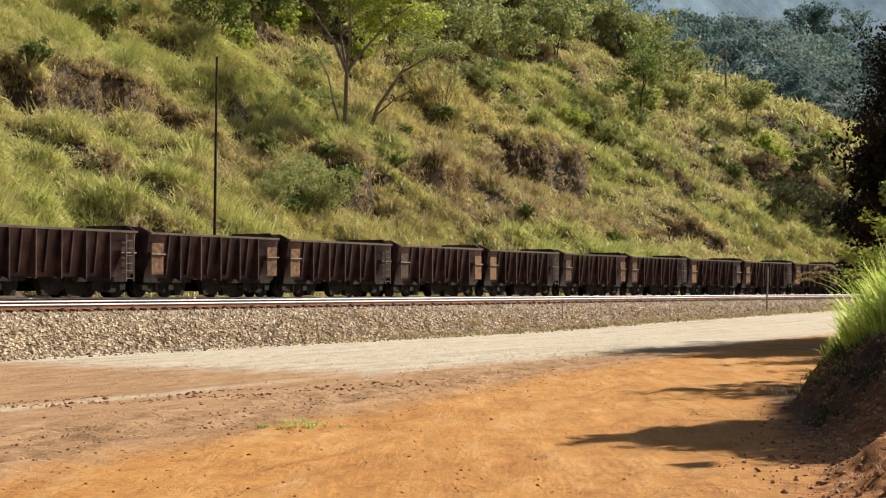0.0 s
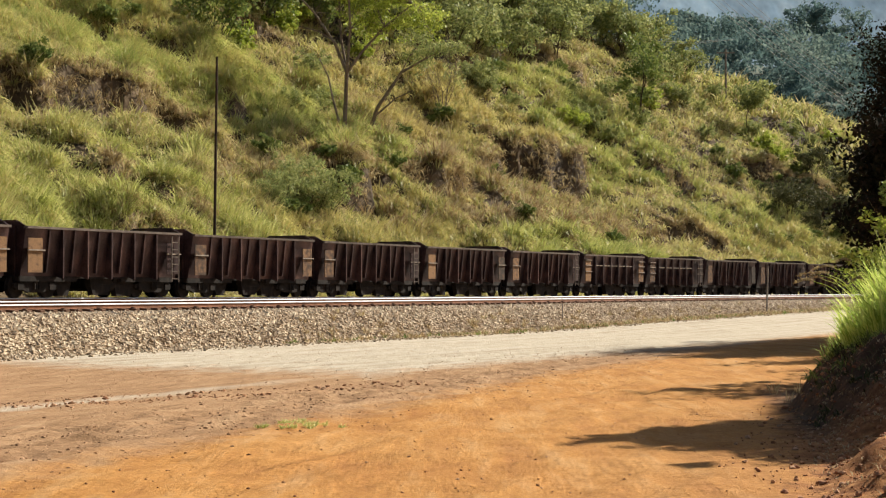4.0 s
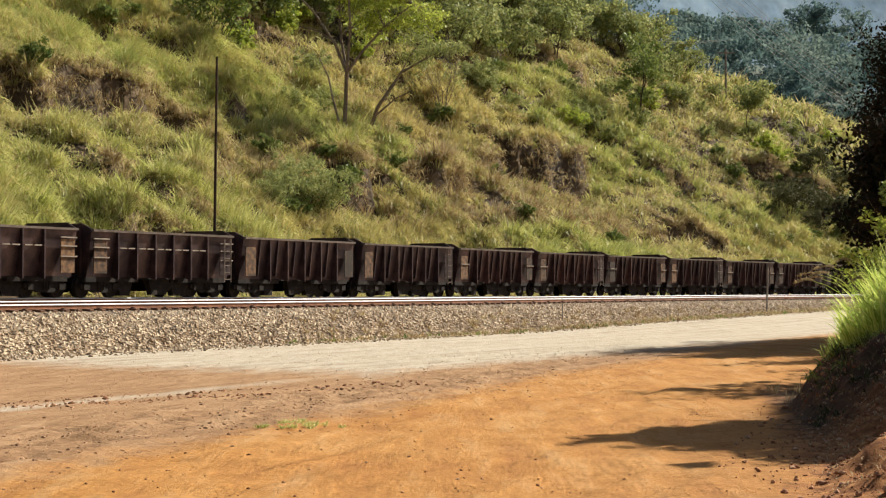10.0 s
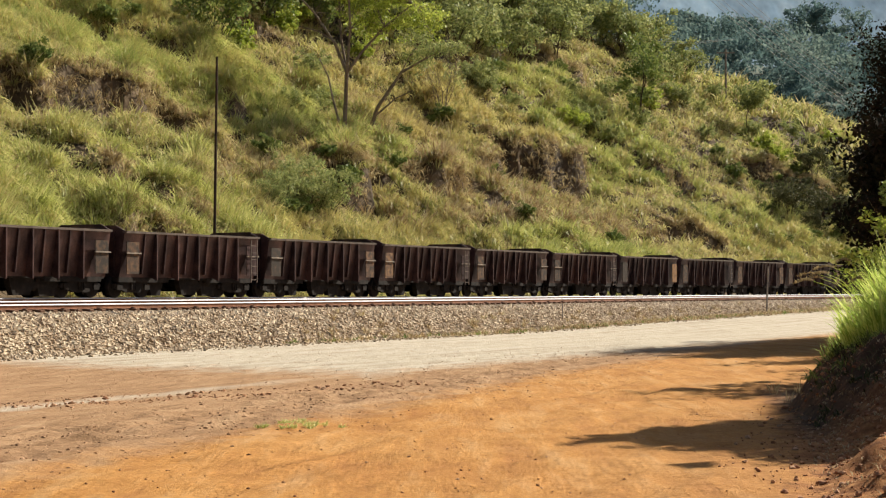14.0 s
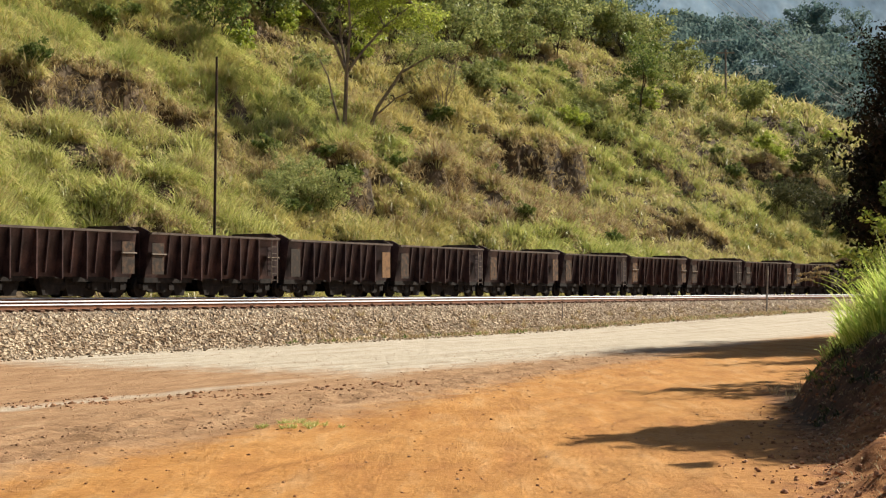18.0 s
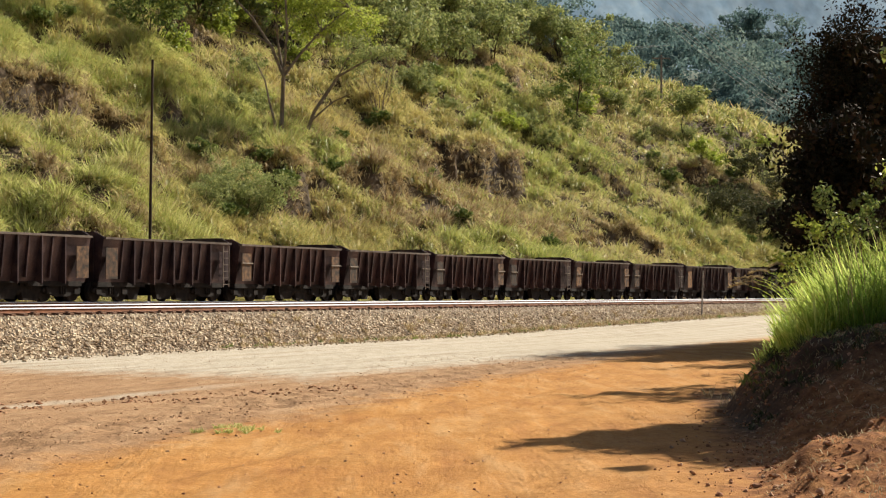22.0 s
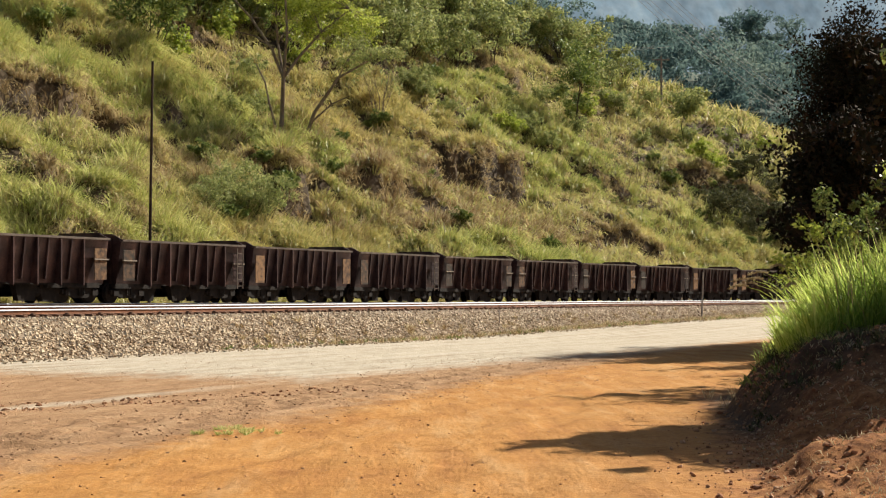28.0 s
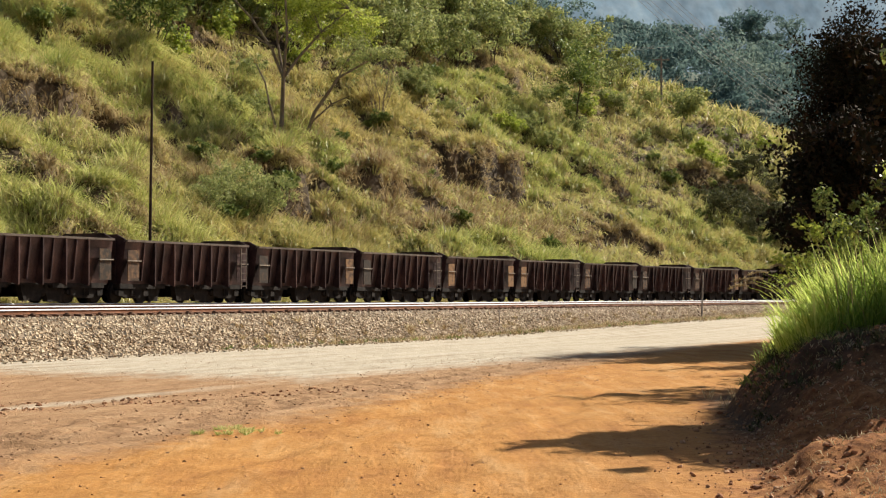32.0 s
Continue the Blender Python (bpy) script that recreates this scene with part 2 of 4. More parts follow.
def hill_z(s, p):
    """The hillside beyond the train."""
    s, p = np.asarray(s, float), np.asarray(p, float)
    foot = 6.0 + 1.2 * drawn(s, 0, 17, 3)
    k = np.maximum(p - foot, 0)
    crest = np.interp(s, [0, 165, 200, 235, 400], [49, 52, 39.5, 31, 25])
    up = 0.70 * np.minimum(k, crest) + 0.08 * np.clip(k - crest, 0, 12) - 0.30 * np.clip(k - crest - 12, 0, 200)
    grow = np.clip(k / 8, 0, 1)
    rel = 1.5 * drawn(s, p, 19, 1) + 0.8 * drawn(s, p, 8, 2) + 0.35 * drawn(s, p, 3.3, 5) + 0.5 * np.sin(s / 9.0 + 0.12 * p)
    # rounded hummocks with creases between them
    rel = rel + 0.9 * np.abs(drawn(s - 0.5 * p, p + 0.3 * s, 3.6, 71)) + 0.6 * np.abs(drawn(s + 0.4 * p, p, 1.9, 72)) - 0.4
    z = 1.05 + up + grow * rel
    for sc, pc, half, high in SCARPS:
        edge = p - pc - 1.8 * drawn(s, 0, 4.1, sc) - 1.1 * drawn(s, 0, 1.6, sc + 1) - 0.4 * drawn(s, p, 0.9, sc + 2)
        t = np.clip(edge / 0.9 + 0.5, 0, 1)
        step = t * t * (3 - 2 * t) * np.exp(-np.maximum(edge, 0) / 4.5) - 0.55 * np.exp(-np.maximum(-edge, 0) / 3.0) * (1 - t)
        z = z + high * 0.75 * step * np.exp(-((s - sc) / half) ** 4)
    return z


# ---------------------------------------------------------------- ground
def ground_material():
    m = bpy.data.materials.new("yard_dirt")
    m.use_nodes = True
    nt, b = m.node_tree, m.node_tree.nodes["Principled BSDF"]
    b.inputs["Roughness"].default_value = 0.95
    b.inputs["Specular IOR Level"].default_value = 0.1
    co = nt.nodes.new("ShaderNodeTexCoord")
    sep = nt.nodes.new("ShaderNodeSeparateXYZ")
    nt.links.new(co.outputs["Object"], sep.inputs[0])

    def calc(op, a, c, d=None, clamp=False):
        n = nt.nodes.new("ShaderNodeMath")
        n.operation, n.use_clamp = op, clamp
        for i, v in enumerate((a, c, d)):
            if v is None:
                continue
            if isinstance(v, (int, float)):
                n.inputs[i].default_value = v
            else:
                nt.links.new(v, n.inputs[i])
        return n.outputs[0]

    def grain(scale, detail=6, stretch=None, rough=0.6):
        n = nt.nodes.new("ShaderNodeTexNoise")
        n.inputs["Scale"].default_value, n.inputs["Detail"].default_value, n.inputs["Roughness"].default_value = scale, detail, rough
        if stretch:
            mp = nt.nodes.new("ShaderNodeMapping")
            mp.inputs["Rotation"].default_value, mp.inputs["Scale"].default_value = (0, 0, stretch[0]), (stretch[1], stretch[2], 1)
            nt.links.new(co.outputs["Object"], mp.inputs[0])
            nt.links.new(mp.outputs[0], n.inputs["Vector"])
        else:
            nt.links.new(co.outputs["Object"], n.inputs["Vector"])
        return n.outputs[0]

    def ramp(f, colours):
        r = nt.nodes.new("ShaderNodeValToRGB")
        e = r.color_ramp.elements
        while len(e) < len(colours):
            e.new(0.5)
        for i, c in enumerate(colours):
            e[i].position, e[i].color = 0.32 + 0.36 * i / (len(colours) - 1), (*c, 1)
        nt.links.new(f, r.inputs[0])
        return r.outputs[0]

    def blend(f, a, c, kind="MIX"):
        n = nt.nodes.new("ShaderNodeMix")
        n.data_type, n.blend_type = "RGBA", kind
        if isinstance(f, (int, float)):
            n.inputs[0].default_value = f
        else:
            nt.links.new(f, n.inputs[0])
        nt.links.new(a, n.inputs[6])
        nt.links.new(c, n.inputs[7])
        return n.outputs[2]

    X, Y = sep.outputs[0], sep.outputs[1]
    big, mid, fine = grain(0.35), grain(1.6), grain(14, 8, None, 0.7)
    ruts = grain(1.0, 7, (0.33, 2.2, 0.30), 0.65)           # streaks along the vehicles' way
    # towards the line, with a wandering edge
    d = calc("ADD", calc("MULTIPLY", X, NX), calc("MULTIPLY", Y, NY))
    along = calc("ADD", calc("MULTIPLY", X, UX), calc("MULTIPLY", Y, UY))
    way = nt.nodes.new("ShaderNodeCombineXYZ")
    nt.links.new(calc("MULTIPLY", d, 2.6), way.inputs[0])
    nt.links.new(calc("MULTIPLY", along, 0.07), way.inputs[1])
    tracks = nt.nodes.new("ShaderNodeTexNoise")             # wheel tracks along the pale road
    tracks.inputs["Scale"].default_value, tracks.inputs["Detail"].default_value = 1.0, 5
    nt.links.new(way.outputs[0], tracks.inputs["Vector"])
    tracks = tracks.outputs[0]
    left = calc("MULTIPLY", calc("MAXIMUM", calc("SUBTRACT", -1.5, X), 0.0), 1.33)
    d = calc("ADD", calc("SUBTRACT", d, left), calc("MULTIPLY", calc("SUBTRACT", mid, 0.5), 5.0))
    white = calc("MULTIPLY_ADD", d, 0.42, -0.42 * 18.2, True)
    o = calc("SUBTRACT", calc("ADD", X, 9.86), calc("MULTIPLY", Y, 0.335))
    hump = calc("MULTIPLY", calc("SUBTRACT", Y, 36.0), 0.143)
    o = calc("ADD", o, calc("DIVIDE", 0.7, calc("ADD", 1.0, calc("MULTIPLY", hump, hump))))
    o = calc("ADD", o, calc("MULTIPLY", calc("SUBTRACT", mid, 0.5), 2.6))
    orange = calc("MULTIPLY_ADD", o, 0.8, 0.05, True)
    c_white = ramp(calc("MULTIPLY_ADD", ruts, 0.35, calc("MULTIPLY", tracks, 0.65)), [(0.312, 0.245, 0.173), (0.463, 0.4, 0.307), (0.54, 0.484, 0.392)])
    c_pink = ramp(calc("MULTIPLY_ADD", ruts, 0.5, calc("MULTIPLY", tracks, 0.5)), [(0.234, 0.132, 0.067), (0.337, 0.201, 0.106), (0.428, 0.277, 0.156)])
    c_orange = ramp(big, [(0.318, 0.132, 0.035), (0.425, 0.201, 0.056), (0.476, 0.254, 0.087)])
    c_orange = blend(0.55, c_orange, ramp(ruts, [(0.285, 0.121, 0.044), (0.443, 0.217, 0.064), (0.518, 0.322, 0.151)]))
    c = blend(orange, c_pink, c_orange)
    strip = calc("ABSOLUTE", calc("SUBTRACT", calc("ADD", X, 17.76), calc("MULTIPLY", Y, 0.415)), 0.0)
    strip = calc("MULTIPLY", calc("SUBTRACT", 1.0, calc("MULTIPLY", strip, calc("MULTIPLY_ADD", mid, 3.0, 0.3)), None, True), calc("MULTIPLY_ADD", Y, -0.2, 7.4, True))
    c = blend(calc("MULTIPLY", strip, 0.75), c, c_white)
    c = blend(white, c, c_white)
    # the darker broken soil of the bank
    k = calc("SUBTRACT", calc("SUBTRACT", X, 0.75), calc("MULTIPLY", Y, 0.158))
    k = calc("ADD", k, calc("MULTIPLY", calc("SUBTRACT", mid, 0.5), 1.2))
    lumps = grain(5.0, 6, None, 0.7)
    strewn = calc("MULTIPLY", calc("MULTIPLY_ADD", k, 0.3, 0.75, True), 0.6)
    c = blend(calc("MULTIPLY", strewn, calc("MULTIPLY_ADD", Y, -0.15, 4.2, True)), c, ramp(lumps, [(0.165, 0.074, 0.031), (0.33, 0.156, 0.058), (0.45, 0.24, 0.09)]))
    near = calc("MULTIPLY_ADD", Y, -0.25, 8.0, True)
    c = blend(calc("MULTIPLY", calc("MULTIPLY_ADD", k, 3.0, 0.45, True), near), c, ramp(lumps, [(0.115, 0.045, 0.018), (0.28, 0.12, 0.045), (0.44, 0.22, 0.085)]))
    # shaded dark of the overgrown bank face, painted into its soil colour
    bank_shade = calc("MULTIPLY", calc("MULTIPLY_ADD", Y, 0.5, -9.5, True), calc("MULTIPLY_ADD", k, 2.0, 0.1, True))
    c = blend(calc("MULTIPLY", bank_shade, near), c, ramp(lumps, [(0.040, 0.024, 0.015), (0.085, 0.052, 0.03), (0.15, 0.085, 0.048)]))
    # green-brown land far from the yard
    away = calc("MULTIPLY_ADD", Y, 0.03, -4.2, True)
    c = blend(away, c, ramp(mid, [(0.06, 0.08, 0.02), (0.13, 0.13, 0.045)]))
    c = blend(0.5, c, fine, "OVERLAY")
    c = blend(0.36, c, grain(48, 3, None, 0.6), "OVERLAY")
    nt.links.new(c, b.inputs["Base Color"])
    bp = nt.nodes.new("ShaderNodeBump")
    bp.inputs["Strength"].default_value, bp.inputs["Distance"].default_value = 0.8, 0.03
    nt.links.new(calc("ADD", calc("ADD", fine, lumps), calc("MULTIPLY", ruts, 2.0)), bp.inputs["Height"])
    nt.links.new(bp.outputs[0], b.inputs["Normal"])
    return m


def grid(xs, ys, zf):
    gx, gy = np.meshgrid(xs, ys)
    v = np.stack([gx, gy, zf(gx, gy)], -1).reshape(-1, 3)
    nx, ny = len(xs), len(ys)
    i = (np.arange(ny - 1)[:, None] * nx + np.arange(nx - 1)[None, :]).ravel()
    return v, np.stack([i, i + 1, i + 1 + nx, i + nx], -1)


def bank_foot(y):
    return 0.95 + 0.158 * y + 0.42 * np.maximum(y - 26.5, 0) + 0.28 * np.clip((y - 18) / 4, 0, 1)


def bank_z(x, y):
    """The red bank beside the yard: height over the yard, in metres."""
    edge = bank_foot(y) + 0.3 * drawn(y, x, 3.5, 7)
    k = x - edge
    steep = np.clip((y - 17.5) / 4, 0, 1)
    rise = (0.50 + 0.52 * steep) * (1 - np.exp(-np.maximum(k, 0) / (2.2 - 1.6 * steep))) + 0.06 * np.maximum(k, 0)
    fade = np.clip((y - 9) / 6, 0.15, 1) * np.clip((48 - y) / 14, 0, 1)
    rough = 0.15 * drawn(x, y, 0.9, 8) + 0.11 * np.abs(drawn(x, y, 0.42, 9)) + 0.06 * drawn(x, y, 0.17, 4)
    return np.where(k > 0, (rise + rough * np.clip(k * 2, 0, 1)) * fade, 0)


def yard_z(x, y):
    ruts = 0.025 * drawn(x * 3 - y, y * 0.4, 1.0, 6) + 0.018 * drawn(x, y, 0.6, 11)
    # churned soil between the pale road and the orange yard
    band = np.exp(-((x + 11.4 - 0.335 * y) / 1.7) ** 2)
    ruts = ruts + band * (0.035 * drawn(x - 0.9 * y, y + 0.3 * x, 0.42, 12) + 0.045 * drawn(x, y, 0.2, 13)) + 0.006 * drawn(x, y, 0.22, 14)
    near = np.clip((70 - y) / 40, 0, 1)
    return ground_z(x, y) + ruts * near + bank_z(x, y)


def widen(a, b, step, far, n):
    """Even steps from a to b, then growing ones out to far on both sides."""
    out = np.geomspace(step, far, n).cumsum()
    out = out[out < far]
    return np.concatenate([(a - out)[::-1], np.arange(a, b + 1e-6, step), b + out])


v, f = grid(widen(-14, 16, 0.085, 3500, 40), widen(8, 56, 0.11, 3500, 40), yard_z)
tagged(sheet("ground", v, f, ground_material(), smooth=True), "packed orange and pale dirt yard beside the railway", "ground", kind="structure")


def swept(name, outline, s_values, material, label, category):
    """A cross-section (p, z) swept along the line."""
    rows = []
    for p, z in outline:
        x, y, a = line(s_values, p)
        rows.append(np.stack([x, y, np.full_like(x, z)], -1))
    v = np.stack(rows, 1).reshape(-1, 3)
    m, n = len(s_values), len(outline)
    i = (np.arange(m - 1)[:, None] * n + np.arange(n - 1)[None, :]).ravel()
    return tagged(sheet(name, v, np.stack([i, i + 1, i + 1 + n, i + n], -1), material), label, category, kind="structure")


S_ALL = np.concatenate([np.arange(-60, 200, 2.0), np.arange(200, 560, 8.0)])
swept("ballast_bank", [(-7.2, -0.9), (-6.3, -0.45), (-5.4, 0.25), (-4.6, 0.74), (-4.3, 0.82), (-3.3, 0.90), (-1.0, 1.02), (0.0, 1.10), (3.2, 1.10), (4.2, 1.0), (5.2, 0.6), (7.0, 0.6)],
      S_ALL, BEDDING, "grey crushed-stone ballast bank under the tracks", "ballast")


def stones(name, n, pick, low, high, material, label, category):
    """Loose stones as rough octahedra with dented corners."""
    rng = np.random.default_rng(len(name) * 7 + n)
    c = pick(rng, n)
    if n > 10000:
        unit = np.array([(1, 0, 0), (-1, 0, 0), (0, 1, 0), (0, -1, 0), (0, 0, 1), (0, 0, -1)], float)
        tri = np.array([(0, 2, 4), (2, 1, 4), (1, 3, 4), (3, 0, 4), (2, 0, 5), (1, 2, 5), (3, 1, 5), (0, 3, 5)])
    else:
        g = (1 + 5 ** 0.5) / 2
        unit = np.array([(-1, g, 0), (1, g, 0), (-1, -g, 0), (1, -g, 0), (0, -1, g), (0, 1, g), (0, -1, -g), (0, 1, -g), (g, 0, -1), (g, 0, 1), (-g, 0, -1), (-g, 0, 1)]) / 1.9
        tri = np.array([(0, 11, 5), (0, 5, 1), (0, 1, 7), (0, 7, 10), (0, 10, 11), (1, 5, 9), (5, 11, 4), (11, 10, 2), (10, 7, 6), (7, 1, 8),
                        (3, 9, 4), (3, 4, 2), (3, 2, 6), (3, 6, 8), (3, 8, 9), (4, 9, 5), (2, 4, 11), (6, 2, 10), (8, 6, 7), (9, 8, 1)])
    m = len(unit)
    r = low + (high - low) * rng.random((n, 1, 1)) ** (2 if n > 10000 else 4)
    v = unit[None] * r * (0.65 + 0.6 * rng.random((n, m, 1))) * np.array([1.2, 1.0, 0.8]) + r * 0.35 * (rng.random((n, m, 3)) - 0.5)
    a = rng.random(n) * math.tau
    ca, sa = np.cos(a)[:, None], np.sin(a)[:, None]
    v = np.stack([v[..., 0] * ca - v[..., 1] * sa, v[..., 0] * sa + v[..., 1] * ca, v[..., 2]], -1) + c[:, None]
    f = (tri[None] + m * np.arange(n)[:, None, None]).reshape(-1, 3)
    return tagged(sheet(name, v.reshape(-1, 3), f, material), label, category, kind="stuff")


def on_slope(rng, n):
    s = 34 + 125 * rng.random(n) ** 1.4
    k = rng.random(n)
    p = -6.45 + 2.45 * k
    z = np.interp(p, [-7.2, -6.3, -5.4, -4.6, -4.3, -3.3], [-0.9, -0.45, 0.25, 0.71, 0.78, 0.86])
    x, y, a = line(s, p)
    return np.stack([x, y, np.maximum(z, ground_z(x, y)) + 0.01], -1)


stones("ballast_stones", 46000, on_slope, 0.04, 0.115, GRAVEL, "loose crushed grey-beige ballast stones on the bank", "gravel")


def rail(name, p, top, label):
    """One rail: foot, web and head as parts."""
    s = np.concatenate([np.arange(-40, 200, 2.0), np.arange(200, 520, 8.0)])
    root = tagged(new(name), label, "rail", "rails of the line", "structure")

    def bar(what, outline, mat):
        rows = []
        n = len(outline)
        for q, zz in outline + outline[:1]:
            x, y, a = line(s, p + q)
            rows.append(np.stack([x, y, zz + top(s)], -1))
        v = np.stack(rows, 1).reshape(-1, 3)
        i = (np.arange(len(s) - 1)[:, None] * (n + 1) + np.arange(n)[None, :]).ravel()
        sheet(what, v, np.stack([i, i + n + 1, i + n + 2, i + 1], -1), mat, root)
    bar("foot", [(-0.07, -0.17), (0.07, -0.17), (0.07, -0.157), (0.02, -0.14), (-0.02, -0.14), (-0.07, -0.157)], RAILSIDE)
    bar("web", [(-0.012, -0.14), (0.012, -0.14), (0.012, -0.045), (-0.012, -0.045)], RAILSIDE)
    bar("head", [(-0.036, -0.045), (0.036, -0.045), (0.036, -0.028), (0.012, 0.0), (-0.012, 0.0), (-0.036, -0.028)], RAILTOP)
    return root


rail("rail", -3.55, lambda s: np.full_like(s, RAIL_N), "worn steel rail with shining head on the empty track")
rail("rail", -1.95, lambda s: np.full_like(s, RAIL_F), "worn steel rail with shining head on the empty track")
rail("rail", 0.70, rail_z, "steel rail with shining head under the train")
rail("rail", 2.30, rail_z, "steel rail with shining head under the train")


def sleepers():
    """Sleepers of the empty track, all alike, as pieces of the track bed."""
    bed = tagged(new("track_bed"), "row of weathered brown sleepers under the empty track", "sleepers", kind="structure")
    bm = bmesh.new()
    box(bm, -0.12, 0.12, -1.15, 1.35, -0.09, 0.09)
    bmesh.ops.bevel(bm, geom=bm.edges[:], offset=0.015, segments=1, affect="EDGES")
    first = part("sleeper", bm, SLEEPER, bed)
    bm = bmesh.new()
    prism(bm, [(-0.07, -0.04), (0.07, -0.04), (0.05, 0.03), (0.0, 0.05), (-0.05, 0.03)], -0.09, 0.05, 1)
    first_clip = part("rail_clip", bm, SLEEPER, bed)
    for i in range(180):
        ob = first if i == 0 else new("sleeper", first.data)
        ob.parent = bed
        x, y, a = line(30 + 0.62 * i, -2.75)
        ob.matrix_basis = pose(float(x), float(y), 0.905, -math.degrees(math.atan(0.085 / 1.6)) * -1, 0, 90 - math.degrees(float(a)))
        x, y, a = line(30 + 0.62 * i, -3.67)
        if i % 3:
            continue
        clip = first_clip if i == 0 else new("rail_clip", first_clip.data)
        clip.parent = bed
        clip.matrix_basis = pose(float(x), float(y), RAIL_N - 0.17, 0, 0, 90 - math.degrees(float(a)))


sleepers()


# ---------------------------------------------------------------- the ore train
LB = 9.5                                   # a wagon's body length; they follow every 10 m


def cylinder(bm, c, axis, r, h, n=16):
    d = Vector((0, 0, 0))
    d[axis] = h / 2
    return tube(bm, Vector(c) - d, Vector(c) + d, r, r, n)


def wheel_pair(parent, x):
    root = new("wheelset")
    root.parent, root.location = parent, (x, 0, 0.42)
    for side in (-0.8, 0.8):
        bm = bmesh.new()
        cylinder(bm, (0, side, 0), 1, 0.42, 0.12, 20)
        cylinder(bm, (0, side - math.copysign(0.08, side), 0), 1, 0.45, 0.03, 20)
        cylinder(bm, (0, side, 0), 1, 0.12, 0.2, 10)
        part("wheel", bm, GREASE, root)
    bm = bmesh.new()
    cylinder(bm, (0, 0, 0), 1, 0.08, 1.9, 10)
    part("axle", bm, GREASE, root)
    return root


def bogie(parent, x):
    for side in (-1.0, 1.0):
        bm = bmesh.new()
        y = side * 0.98
        prism(bm, [(x - 1.15, 0.36), (x - 1.15, 0.52), (x - 0.45, 0.70), (x + 0.45, 0.70), (x + 1.15, 0.52), (x + 1.15, 0.36),
                   (x + 0.85, 0.36), (x + 0.40, 0.20), (x - 0.40, 0.20), (x - 0.85, 0.36)], y - 0.07, y + 0.07, 1)
        for dx in (-0.85, 0.85):
            box(bm, x + dx - 0.16, x + dx + 0.16, y - 0.13 if side < 0 else y - 0.07, y + 0.07 if side < 0 else y + 0.13, 0.30, 0.54)
        part("bogie_side_frame", bm, GREASE, parent)
        bm = bmesh.new()
        for dx in (-0.13, 0.0, 0.13):
            cylinder(bm, (x + dx, y - side * -0.10, 0.45), 2, 0.05, 0.30, 8)
        part("bogie_spring", bm, GREASE, parent)
    bm = bmesh.new()
    box(bm, x - 0.2, x + 0.2, -1.0, 1.0, 0.48, 0.72)
    part("bolster", bm, GREASE, parent)


